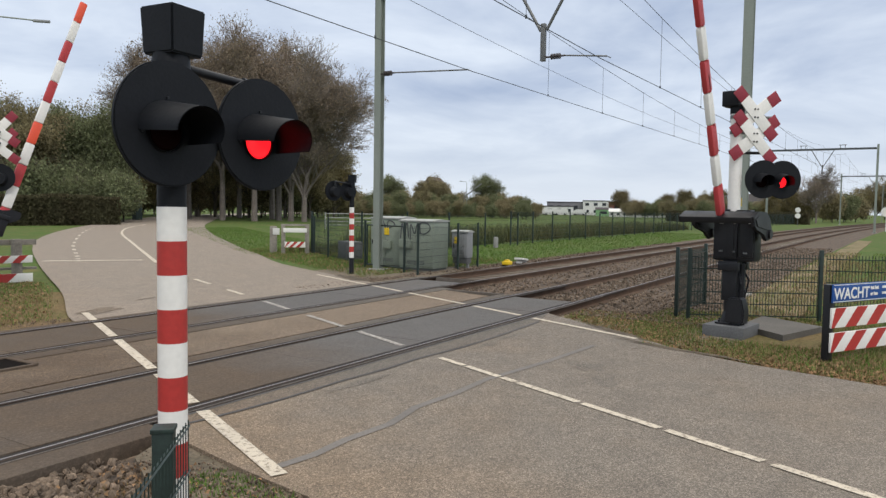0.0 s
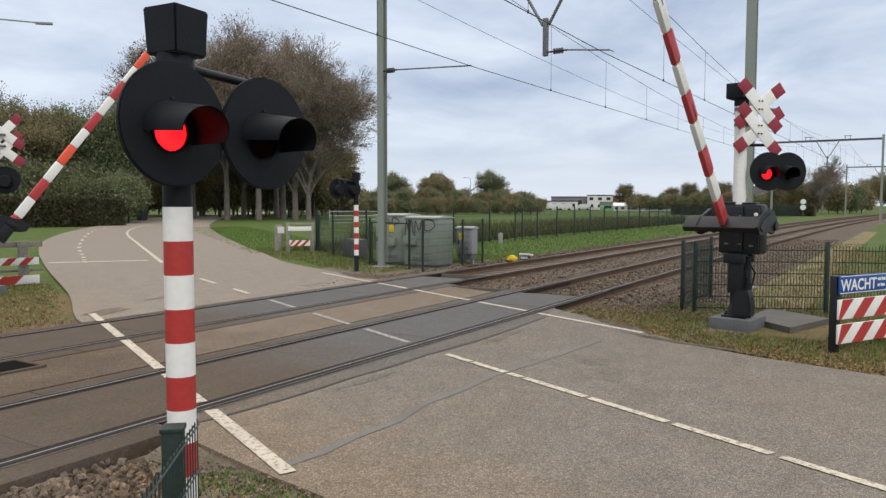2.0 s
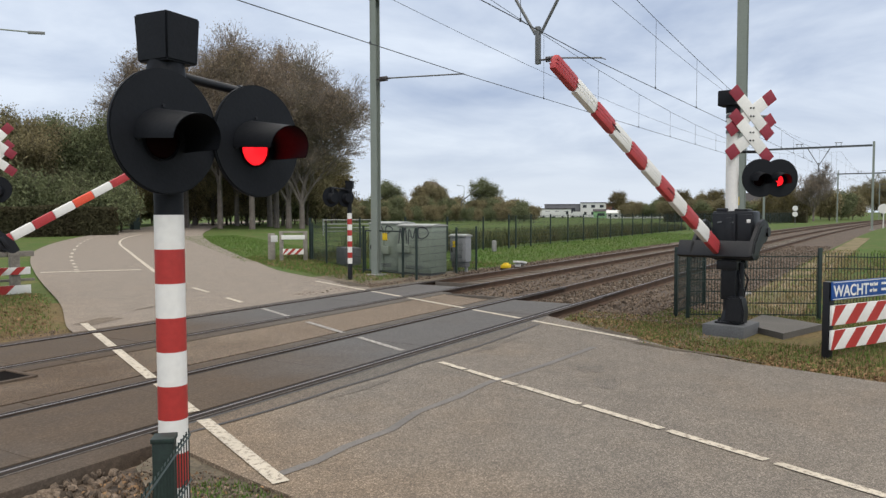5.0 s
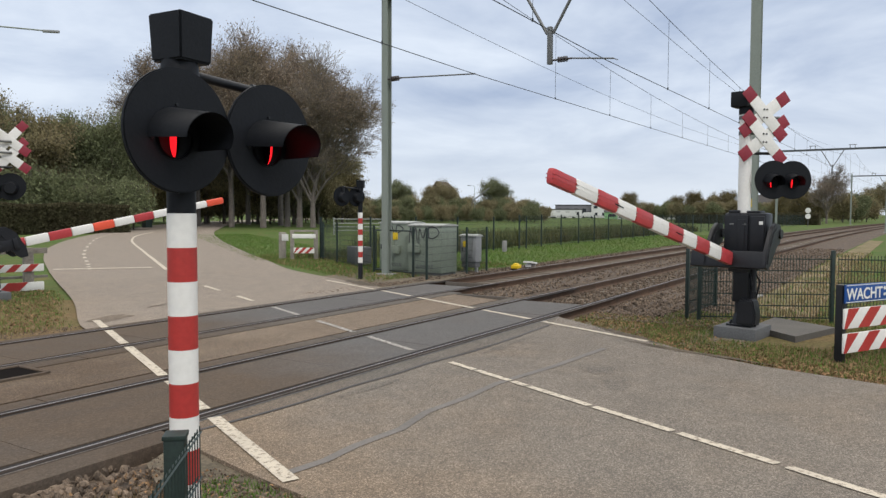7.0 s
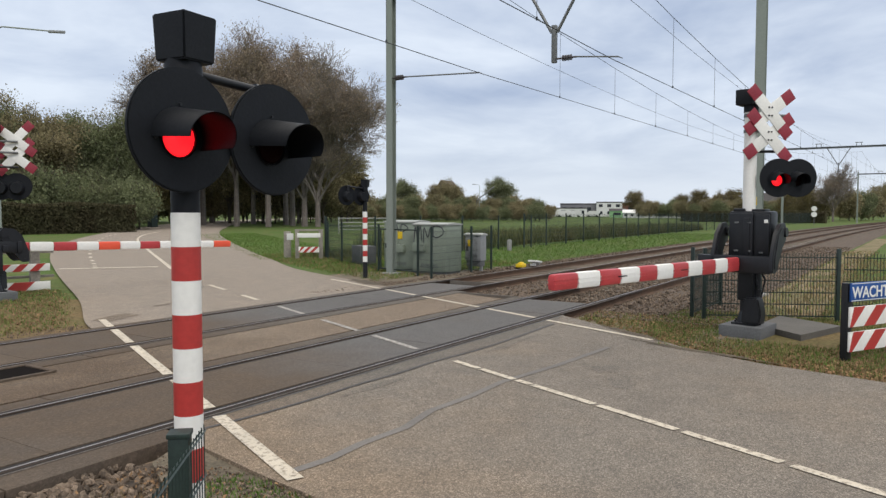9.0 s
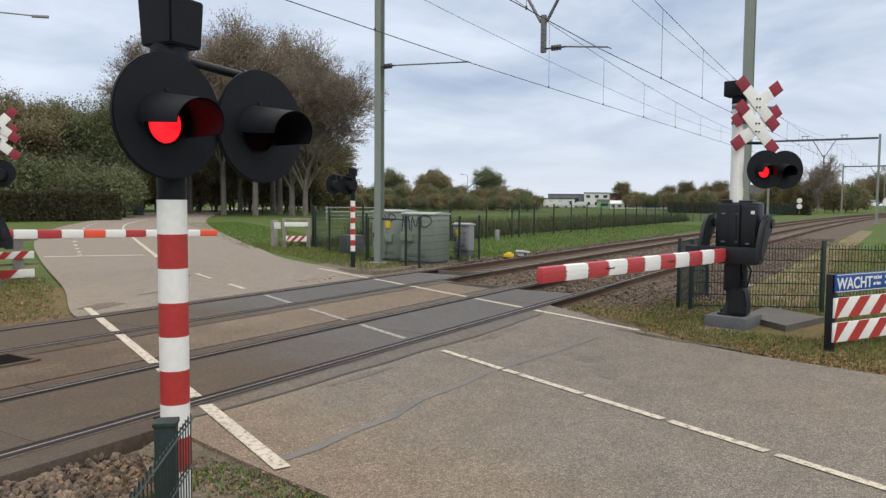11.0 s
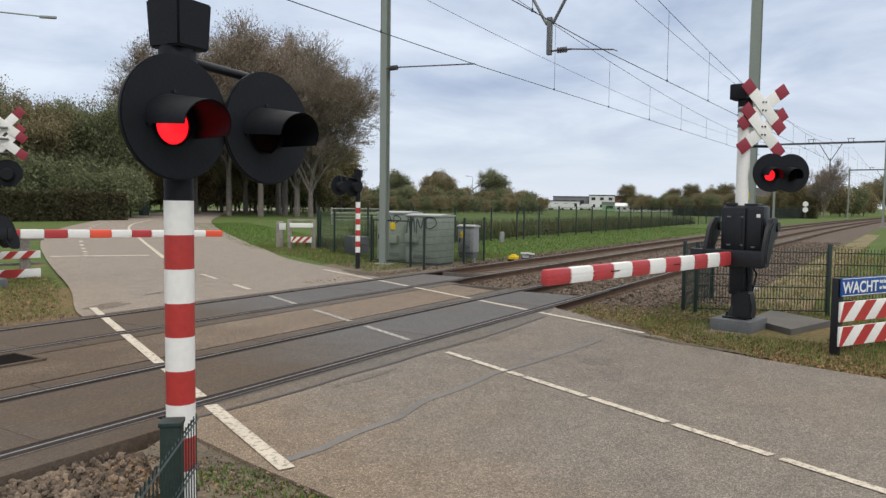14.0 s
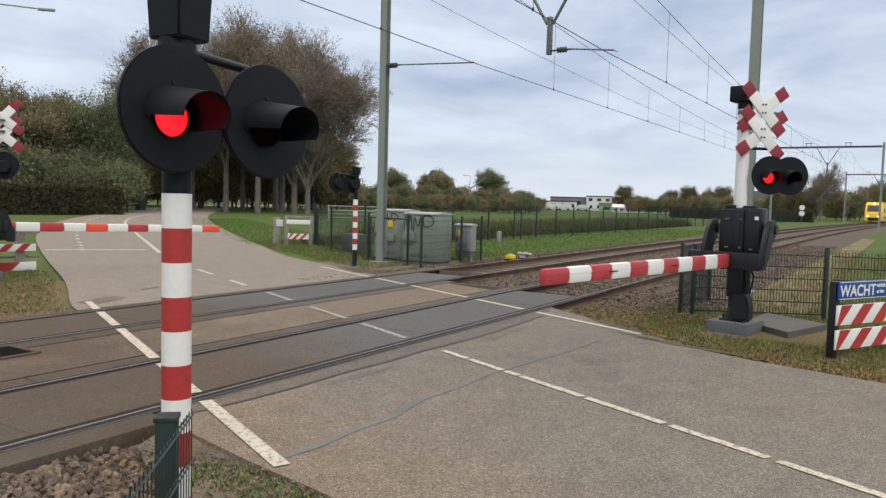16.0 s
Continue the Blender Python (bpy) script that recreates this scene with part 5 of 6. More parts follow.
def wires():
    t = thing("overhead_wires", Matrix(), "thin dark contact and carrier wires with droppers", "overhead wires")
    for yc in (0.75, 4.4):
        bm = B()
        car = B()
        for i, (xa, xb) in enumerate(zip(PORTALS, PORTALS[1:])):
            za, zb = (0.25 if i % 2 else -0.25), (-0.25 if i % 2 else 0.25)
            n = 14
            P = []
            for k in range(n + 1):
                f = k / n
                x = xa + (xb - xa) * f
                y = yc + za + (zb - za) * f + bend(xa) * (1 - f) + bend(xb) * f
                P.append((Vector((x, y, 5.55)), Vector((x, y * 1.0, 8.0 - 1.5 * 4 * f * (1 - f)))))
            for (a, b), (c, d) in zip(P, P[1:]):
                rod(car, b, d, 0.009, seg=5, caps=False)
            rod(bm, P[0][0], P[-1][0], 0.010, seg=5, caps=False)
            for k in range(1, n):
                drop = B()
                rod(drop, P[k][0], P[k][1], 0.006, seg=4, caps=False)
                rod(drop, P[k][0] - Vector((0, 0, 0.02)), P[k][0] + Vector((0, 0, 0.05)), 0.022, seg=6)
                part("dropper", drop, M_WIRE, t)
        part("contact_wire", bm, M_WIRE, t)
        part("carrier_wire", car, M_WIRE, t)
    for yc, z, sag in ((8.3, 8.6, 0.9), (2.6, 8.9, 1.0)):
        bm = B()
        for xa, xb in zip(PORTALS, PORTALS[1:]):
            prev = None
            for k in range(13):
                f = k / 12
                p = Vector((xa + (xb - xa) * f, yc + bend(xa) * (1 - f) + bend(xb) * f, z - sag * 4 * f * (1 - f)))
                if prev:
                    rod(bm, prev, p, 0.008, seg=5, caps=False)
                prev = p
        part("feeder_wire", bm, M_WIRE, t)


wires()


# ---- striped fences and the sign ----
def striped_board(parent, x0, x1, z, h, y, n, flip=1, lead=0.0):
    """White board with slanting red stripes set proud of it."""
    bm = B()
    box(bm, x1 - x0, 0.025, h, pose((x0 + x1) / 2, y, z), bevel=0.003)
    b = part("board", bm, M_WHITE, parent)
    w = (x1 - x0) / n
    for i in range(n):
        a = x0 + w * i - lead
        sk = h * 1.0 * flip
        pts = [(max(x0, min(x1, p)), q) for p, q in ((a - sk / 2, z - h / 2), (a + w * 0.5 - sk / 2, z - h / 2), (a + w * 0.5 + sk / 2, z + h / 2), (a + sk / 2, z + h / 2))]
        bm = B()
        prism(bm, pts, 0, 0.003, pose(0, y - 0.0125, 0, 90, 0, 0))
        part("stripe", bm, M_RED, b, smooth=False)
    return b


def text_mesh(body, size, material, parent, m):
    cu = bpy.data.curves.new("lettering", "FONT")
    cu.body, cu.size, cu.extrude, cu.offset = body, size, 0.001, 0.004
    tmp = bpy.data.objects.new("lettering", cu)
    scene.collection.objects.link(tmp)
    dg = bpy.context.evaluated_depsgraph_get()
    me = bpy.data.meshes.new_from_object(tmp.evaluated_get(dg))
    bpy.data.objects.remove(tmp)
    me.materials.clear()
    me.materials.append(material)
    ob = new("lettering", me)
    ob.parent, ob.matrix_basis = parent, m
    return ob


sign = thing("striped_fence", pose(10.32, -4.68, 0, 0, 0, -29), "red and white striped road-end fence with a blue warning sign", "fence")
for x in (0.05, 1.9):
    bm = B()
    box(bm, 0.1, 0.09, 1.05, pose(x, 0.07, 0.41), bevel=0.008)
    part("post", bm, M_BLACK2, sign)
striped_board(sign, 0.0, 1.84, 0.515, 0.25, 0.0, 4, flip=1, lead=0.05)
striped_board(sign, 0.0, 1.84, 0.205, 0.245, 0.0, 4, flip=1, lead=0.05)
bm = B()
box(bm, 2.0, 0.02, 0.235, pose(1.0, -0.005, 0.825), bevel=0.006)
plate = part("sign_plate", bm, M_BLUE, sign, "blue sign plate with white lettering")
for dz in (-0.1, 0.1):
    bm = B()
    box(bm, 1.97, 0.004, 0.008, pose(1.0, -0.017, 0.825 + dz * 1.05))
    part("sign_border", bm, M_WHITE, plate, smooth=False)
text_mesh("WACHT", 0.20, M_WHITE, plate, pose(0.025, -0.0175, 0.752, 90, 0, 0))
for z, words, ws in ((0.853, "tot het", (0.13, 0.15)), (0.775, "er kan", (0.11, 0.13, 0.1))):
    text_mesh(words, 0.062, M_WHITE, plate, pose(0.80, -0.0175, z, 90, 0, 0))
    x = 1.06
    for w in ws:
        bm = B()
        box(bm, w, 0.004, 0.03, pose(x + w / 2, -0.017, z + 0.02))
        part("text_bar", bm, M_WHITE, plate, smooth=False)
        x += w + 0.03

lf = thing("striped_fence", pose(9.3, 11.95, -0.05, 0, 0, 167), "weathered wooden fence with red and white striped boards", "fence")
for x in (0.0, 1.9, 3.8):
    bm = B()
    box(bm, 0.2, 0.18, 1.02, pose(x, 0, 0.5), bevel=0.015)
    part("post", bm, M_WOOD, lf)
for z, h in ((0.93, 0.13), (0.32, 0.06)):
    bm = B()
    box(bm, 4.3, 0.05, h, pose(1.7, -0.12, z), bevel=0.006)
    part("rail", bm, M_WOOD, lf)
m2 = new("boards")
m2.parent = lf
m2.matrix_basis = pose(0, 0.115, 0, 0, 0, 180)
striped_board(m2, -4.0, 0.3, 0.55, 0.17, 0.0, 12)
striped_board(m2, -4.0, 0.3, 0.12, 0.2, 0.0, 5)

rf = thing("striped_fence", pose(21.25, 15.05, -0.05, 0, 0, -52), "short weathered wooden fence with white and striped boards", "fence")
for x, y, w, h in ((0.0, 0.0, 0.15, 1.14), (0.92, 0.0, 0.17, 1.14), (-0.42, 0.35, 0.26, 1.06)):
    bm = B()
    box(bm, w, w, h, pose(x, y, h / 2), bevel=0.025)
    part("post", bm, M_WOOD, rf)
bm = B()
box(bm, 0.9, 0.05, 0.17, pose(0.46, -0.11, 0.92), bevel=0.006)
part("rail", bm, M_WHITE, rf)
bm = B()
box(bm, 1.1, 0.07, 0.08, pose(0.46, 0.0, 1.12), bevel=0.012)
part("top_rail", bm, M_WOOD, rf)
striped_board(rf, 0.06, 0.86, 0.36, 0.22, -0.11, 3)
bm = B()
box(bm, 0.26, 0.02, 0.26, pose(-0.3, 0.2, 0.86), bevel=0.003)
part("plate", bm, M_WALLPALE, rf)

# yellow box and pale cable trough lids in the grass by the track
bm = B()
box(bm, 0.34, 0.26, 0.12, pose(0, 0, 0.06), bevel=0.03)
box(bm, 0.2, 0.14, 0.06, pose(0, 0, 0.14), bevel=0.02)
tagged(part("track_box", bm, M_YELLOW, m=pose(21.95, 5.62, -0.03, 0, 0, 5)), "small yellow plastic trackside box", "trackside box")
bm = B()
box(bm, 0.72, 0.3, 0.07, pose(0, 0, 0.12, 0, 6, 0), bevel=0.02)
for x in (-0.25, 0.25):
    box(bm, 0.08, 0.2, 0.1, pose(x, 0, 0.04), bevel=0.01)
tagged(part("track_cover", bm, M_WALLPALE, m=pose(23.0, 5.6, -0.02, 0, 0, 8)), "pale plastic trackside cover", "trackside cover")
bm = B()
box(bm, 0.3, 0.14, 0.55, pose(0, 0, 0.25), bevel=0.06)
tagged(part("marker_post", bm, M_CONC, m=pose(31.5, 11.0, -0.05)), "short pale concrete marker post", "marker post")
# white number plate on a peg behind the fence
bm = B()
box(bm, 0.02, 0.32, 0.16, pose(0, 0, 0.62), bevel=0.004)
rod(bm, (0, 0, -0.05), (0, 0, 0.6), 0.02, seg=8)
tagged(part("marker_plate", bm, M_WHITE, m=pose(21.5, -5.85, -0.05)), "small white marker plate on a peg", "marker plate")


# ---- street lamps, gate, signs ----
def street_lamp(x, y, h, arm, az, label):
    t = thing("street_lamp", pose(x, y, -0.05, 0, 0, az), label, "street lamp", "street lamps")
    bm = B()
    rod(bm, (0, 0, 0), (0, 0, h), 0.07, 0.045, seg=14)
    part("pole", bm, M_MAST, t)
    bm = B()
    pts = [Vector((0, 0, h)), Vector((0.08, 0, h + 0.2)), Vector((0.3, 0, h + 0.32)), Vector((arm, 0, h + 0.36))]
    for a, b in zip(pts, pts[1:]):
        rod(bm, a, b, 0.035, seg=10)
    part("arm", bm, M_MAST, t)
    bm = B()
    box(bm, 0.75, 0.22, 0.12, pose(arm + 0.3, 0, h + 0.36, 0, -4, 0), bevel=0.04)
    part("lamp_head", bm, M_CABGREY, t)
    return t


EYE = Vector((0, -5.3, 0))


def polar(bearing, dist):
    """A place from the crossing's viewing corner: degrees from +x and metres."""
    a = radians(bearing)
    return Vector((EYE.x + dist * math.cos(a), EYE.y + dist * math.sin(a), -0.06))


p = polar(63.6, 41)
street_lamp(p.x, p.y, 10.25, 2.3, -27, "tall grey street lamp beside the bend")
p = polar(53.95, 92)
street_lamp(p.x, p.y, 5.2, 0.5, -60, "slim grey street lamp before the wood")
p = polar(29.7, 150)
street_lamp(p.x, p.y, 7.0, 1.2, 160, "far grey street lamp")
# small green bin-like box by the lamp
p = polar(54.1, 90)
bm = B()
box(bm, 0.8, 0.8, 2.2, pose(0, 0, 1.1), bevel=0.05)
tagged(part("kiosk", bm, M_FENCE, m=Matrix.Translation(p)), "narrow dark green roadside box", "roadside box")

# galvanised field gate
p = polar(40.6, 62)
gt = thing("field_gate", Matrix.Translation(p) @ pose(0, 0, 0, 0, 0, -52), "galvanised steel tube field gate", "gate")
for i, z in enumerate((0.35, 0.65, 0.95, 1.3)):
    bm = B()
    rod(bm, (0, 0, z), (4.4, 0, z), 0.035, seg=8)
    part("bar", bm, M_CABTOP, gt)
for x in (0, 2.2, 4.4):
    bm = B()
    rod(bm, (x, 0, -0.05), (x, 0, 1.4), 0.05, seg=8)
    part("upright", bm, M_CABTOP, gt)


# ---- trees ----
def grow(seed, h, spread, clear, levels, kids, leaf_n, leaf, fall=0.0):
    """Skeleton of trunk and limbs as tapered tubes, and leaves about the twigs."""
    rng = random.Random(seed)
    tv, tf, ends = [], [], []

    def tube(p, q, r0, r1, k):
        d = (q - p).normalized()
        u = d.orthogonal().normalized()
        w = d.cross(u)
        j = len(tv)
        for c, r in ((p, r0), (q, r1)):
            for i in range(k):
                a = 6.2832 * i / k
                tv.append(tuple(c + (u * math.cos(a) + w * math.sin(a)) * r))
        for i in range(k):
            tf.append((j + i, j + (i + 1) % k, j + k + (i + 1) % k, j + k + i))

    def branch(p, d, length, r, level):
        steps = 3 if level < 2 else 2
        for s in range(steps):
            d2 = (d + Vector((rng.gauss(0, 0.13), rng.gauss(0, 0.13), rng.gauss(0.03, 0.10)))).normalized()
            q = p + d2 * (length / steps)
            r2 = max(r * 0.82, 0.02)
            tube(p, q, r, r2, 7 if level == 0 else (5 if level == 1 else 3))
            if level >= levels - 1:
                ends.append((q, level))
            if level < levels and (level > 0 or s > 0):
                for c in range(kids if s == steps - 1 else max(1, kids - 1)):
                    a = rng.random() * 6.28
                    o = d2.orthogonal().normalized()
                    o = Matrix.Rotation(a, 3, d2) @ o
                    k = rng.uniform(0.45, 1.0) * spread
                    nd = (d2 + o * k + Vector((0, 0, 0.12))).normalized()
                    branch(q, nd, length * rng.uniform(0.55, 0.78), r2 * 0.62, level + 1)
            p, d, r = q, d2, r2

    top = Vector((0, 0, clear))
    tube(Vector((0, 0, -0.1)), top, h * 0.019, h * 0.015, 9)
    for c in range(kids + 1):
        a = 6.28 * c / (kids + 1) + rng.random()
        branch(top - Vector((0, 0, rng.uniform(0, clear * 0.25))), Vector((math.cos(a) * 0.5 * spread, math.sin(a) * 0.5 * spread, 1)).normalized(), h * rng.uniform(0.24, 0.30), h * 0.009, 1)
    branch(top, Vector((rng.gauss(0, 0.05), rng.gauss(0, 0.05), 1)).normalized(), h * 0.34, h * 0.012, 0)
    k = h / max(v[2] for v in tv)
    tv = [(x * k, y * k, z if z < clear else clear + (z - clear) * (h - clear) / max(0.1, (h / k - clear))) for x, y, z in tv]
    ex = [(Vector((e.x * k, e.y * k, clear + (e.z - clear) * (h - clear) / max(0.1, (h / k - clear)))), l) for e, l in ends]
    lv, lf = [], []
    for i in range(leaf_n):
        c, _ = ex[rng.randrange(len(ex))]
        loose = 0.24 if leaf < 0.17 else max(0.42, leaf * 1.6)
        c = c + Vector((rng.gauss(0, loose), rng.gauss(0, loose), rng.gauss(-0.1, loose * 0.8)))
        a = Euler((rng.random() * 6, rng.random() * 6, rng.random() * 6)).to_matrix()
        s = leaf * rng.uniform(0.5, 1.3)
        j = len(lv)
        lv += [tuple(c + a @ Vector(o) * s) for o in ((-0.5, -0.2, 0), (0.5, -0.2, 0.1), (0, 0.45, -0.08))]
        lf.append((j, j + 1, j + 2))
    return tv, tf, lv, lf


def tree_kind(name, material, bark, *args):
    tv, tf, lv, lf = grow(*args)
    a, b = bpy.data.meshes.new("trunk"), bpy.data.meshes.new("crown")
    a.from_pydata(tv, [], tf)
    b.from_pydata(lv, [], lf)
    a.materials.append(bark)
    b.materials.append(material)
    return a, b


def plant(kind, bearing, dist, s, label, category="tree", turn=0, group="trees"):
    p = polar(bearing, dist)
    t = thing("tree" if category == "tree" else "bush", Matrix.Translation(p) @ pose(0, 0, 0, 0, 0, turn) @ Matrix.Diagonal((s, s, s, 1)), label, category, group)
    for n, me in zip(("trunk", "crown"), kind):
        ob = new(n, me)
        ob.parent = t
    return t


#                                   seed  h  spread clear lev kids leaves size
T_BROWN = tree_kind("b", M_LEAFBROWN, M_BARKPALE, 3, 24, 0.80, 5.5, 5, 3, 62000, 0.19)
T_BROWN2 = tree_kind("b", M_LEAFBROWN, M_BARKPALE, 8, 24, 0.85, 5.0, 5, 3, 56000, 0.19)
T_TWIG = tree_kind("t", M_LEAFBROWN, M_BARKPALE, 14, 22, 0.85, 3.5, 5, 3, 34000, 0.15)
T_OLIVE = tree_kind("o", M_LEAFOLIVE, M_BARK, 21, 14, 0.85, 2.0, 4, 3, 30000, 0.22)
T_GREEN = tree_kind("g", M_LEAFGREEN, M_BARK, 33, 13, 0.8, 1.5, 4, 3, 30000, 0.22)
T_GOLD = tree_kind("y", M_LEAFGOLD, M_BARK, 40, 10, 0.9, 1.0, 4, 3, 10000, 0.28)
T_BUSH = tree_kind("s", M_LEAFOLIVE, M_BARK, 52, 7, 1.0, 0.5, 4, 3, 9000, 0.32)
T_BUSHG = tree_kind("s", M_LEAFGREEN, M_BARK, 57, 7, 1.0, 0.5, 4, 3, 9000, 0.32)

# avenue of tall brown trees where the road disappears
for k, b, d, s, tr in ((T_BROWN2, 51.9, 96, 0.92, 0), (T_BROWN, 50.6, 100, 1.03, 40), (T_BROWN, 48.2, 93, 0.98, 130), (T_BROWN2, 45.9, 90, 1.02, 200), (T_BROWN, 44.1, 96, 1.04, 250), (T_TWIG, 43.2, 92, 1.08, 20), (T_TWIG, 42.2, 90, 0.97, 140), (T_BROWN2, 44.6, 104, 1.1, 80), (T_BROWN2, 47.0, 112, 1.05, 300), (T_BROWN, 50.0, 118, 1.05, 10), (T_TWIG, 51.5, 100, 0.98, 70)):
    plant(k, b, d, s, "tall autumn tree with bare twigs and brown leaves", turn=tr, group="avenue trees")
rt = random.Random(5)
for i in range(13):
    b = 39.8 + 16.5 * i / 13 + rt.uniform(-0.6, 0.6)
    plant(rt.choice((T_OLIVE, T_OLIVE, T_GOLD, T_BUSH)), b, rt.uniform(112, 135), rt.uniform(0.8, 1.15), "autumn undergrowth tree with olive and gold leaves", turn=rt.uniform(0, 360), group="wood")
for i in range(22):
    plant(rt.choice((T_BUSH, T_BUSHG, T_BUSH)), 39.6 + 16.5 * i / 21, rt.uniform(124, 140), rt.uniform(0.9, 1.25), "dense undergrowth shrub behind the avenue", "bush", turn=rt.uniform(0, 360), group="shrubs")
# wood on the left
for i in range(16):
    b = 55.5 + 11 * i / 15 + rt.uniform(-0.4, 0.4)
    plant(rt.choice((T_OLIVE, T_GREEN, T_GREEN, T_OLIVE)), b, rt.uniform(78, 98), rt.uniform(0.8, 1.02), "dense tree with olive and dark green leaves", turn=rt.uniform(0, 360), group="wood")
for i in range(14):
    b = 55.0 + 12 * i / 13
    plant(rt.choice((T_BUSH, T_BUSHG)), b, rt.uniform(72, 80), rt.uniform(0.6, 0.85), "dense dark shrub under the trees", "bush", turn=rt.uniform(0, 360), group="shrubs")
# line of shrubs behind the meadow
for i in range(60):
    b = 25.0 + 18.5 * i / 59 + rt.uniform(-0.2, 0.2)
    plant(rt.choice((T_BUSH, T_BUSHG, T_BUSH)), b, rt.uniform(150, 178), rt.uniform(0.5, 0.82), "low dark shrub behind the meadow", "bush", turn=rt.uniform(0, 360), group="shrubs")
for i in range(34):
    b = 24.5 + 16.5 * i / 33 + rt.uniform(-0.2, 0.2)
    plant(rt.choice((T_BUSH, T_BUSHG)), b, rt.uniform(138, 148), rt.uniform(0.34, 0.5), "low shrub along the meadow's edge", "bush", turn=rt.uniform(0, 360), group="shrubs")
for k, b, d, s, lb in ((T_OLIVE, 32.8, 176, 0.72, "round-crowned brown tree behind the meadow"), (T_GREEN, 28.0, 172, 0.78, "round green tree behind the meadow"), (T_OLIVE, 31.9, 178, 0.7, "round-crowned brown tree behind the meadow"), (T_GREEN, 35.5, 165, 0.72, "dark pointed tree behind the meadow"),
                       (T_GOLD, 17.9, 260, 0.95, "round yellow-green tree by the far buildings"), (T_GOLD, 13.4, 220, 0.85, "autumn tree by the far line"), (T_OLIVE, 12.2, 225, 0.6, "autumn tree by the far line"), (T_GOLD, 11.0, 215, 0.85, "autumn tree by the far line"), (T_GOLD, 14.6, 230, 0.75, "autumn tree by the far line"),
                       (T_TWIG, 4.6, 165, 0.56, "tall half-bare tree beside the railway"), (T_GOLD, 6.3, 175, 0.75, "golden shrub beside the railway"), (T_GOLD, 5.4, 170, 0.7, "golden shrub beside the railway"), (T_BUSH, 3.6, 180, 0.95, "olive shrub beside the railway"), (T_BUSHG, 2.9, 190, 0.95, "green shrub beside the railway"), (T_BUSH, 2.2, 200, 1.0, "olive shrub beside the railway"), (T_GOLD, 7.4, 190, 0.7, "golden shrub beside the railway"), (T_BUSHG, 9.2, 210, 0.7, "green shrub beside the railway"), (T_BUSH, 8.3, 205, 0.7, "olive shrub beside the railway")):
    plant(k, b, d, s, lb, "tree" if k not in (T_BUSH, T_BUSHG) else "bush", turn=rt.uniform(0, 360))
for i in range(34):
    plant(rt.choice((T_BUSH, T_BUSHG, T_BUSH)), 2.4 + 15.0 * i / 33 + rt.uniform(-0.15, 0.15), rt.uniform(196, 230), rt.uniform(0.45, 0.75), "low autumn shrub before the far trees", "bush", turn=rt.uniform(0, 360), group="shrubs")
for i in range(12):
    plant(rt.choice((T_BUSH, T_OLIVE, T_GOLD)), 1.6 - 0.55 * i, rt.uniform(330, 400), rt.uniform(1.0, 1.4), "far autumn trees closing the line", turn=rt.uniform(0, 360))


# clipped hedge of many small leaves
def hedge(a, b, w, h, n, label):
    d = b - a
    L = d.length
    t = thing("hedge", Matrix.Translation(a) @ pose(0, 0, 0, 0, 0, math.degrees(math.atan2(d.y, d.x))), label, "hedge")
    bm = B()
    box(bm, L, w * 0.7, h * 0.9, pose(L / 2, 0, h * 0.45), bevel=0.1)
    part("core", bm, M_HEDGE, t, smooth=False)
    rng = random.Random(9)
    lv, lf = [], []
    for i in range(n):
        x = rng.uniform(-0.2, L + 0.2)
        u = rng.random()
        top = h * (1 + 0.04 * math.sin(x * 0.9))
        if u < 0.4:
            c = Vector((x, rng.uniform(-w / 2, w / 2), top + rng.gauss(0, 0.06)))
        else:
            c = Vector((x, (w / 2) * (1 if u < 0.5 else -1) + rng.gauss(0, 0.07), rng.uniform(0, top)))
        a2 = Euler((rng.random() * 6, rng.random() * 6, rng.random() * 6)).to_matrix()
        s = rng.uniform(0.1, 0.28)
        j = len(lv)
        lv += [tuple(c + a2 @ Vector(o) * s) for o in ((-0.5, 0, 0), (0, -0.35, 0.06), (0.5, 0, 0), (0, 0.35, -0.06))]
        lf.append((j, j + 1, j + 2, j + 3))
    bulk("leaves", lv, lf, M_HEDGE, t)


hedge(polar(66, 66), polar(55.6, 70), 1.6, 2.35, 16000, "clipped brown-green hedge along the verge")
hedge(polar(14.5, 150), polar(5.0, 140), 1.5, 1.9, 9000, "low dark hedge along the far line")


# ---- far buildings ----
def building(bearing, dist, w, d, h, wall, label, roof_h=0.0, turn=0.0, cols=4, rows=1, roof=None):
    p = polar(bearing, dist)
    t = thing("building", Matrix.Translation(p) @ pose(0, 0, 0, 0, 0, bearing + 90 + turn), label, "building", "far buildings")
    bm = B()
    box(bm, w, d, h, pose(0, 0, h / 2))
    part("wall", bm, wall, t, smooth=False)
    bm = B()
    if roof_h:
        prism(bm, [(-d / 2 - 0.3, 0), (d / 2 + 0.3, 0), (0, roof_h)], -w / 2 - 0.2, w / 2 + 0.2, pose(0, 0, h, 90, 0, 90))
    else:
        box(bm, w + 0.3, d + 0.3, 0.35, pose(0, 0, h + 0.15))
    part("roof", bm, roof or M_ROOF, t, smooth=False)
    for r in range(rows):
        for c in range(cols):
            bm = B()
            x = -w / 2 + w * (c + 0.5) / cols
            z = h * (r + 0.55) / rows
            box(bm, w / cols * 0.45, 0.1, h / rows * 0.4, pose(x, d / 2 + 0.02, z))
            part("window", bm, M_GLASSD, t, smooth=False)
    return t


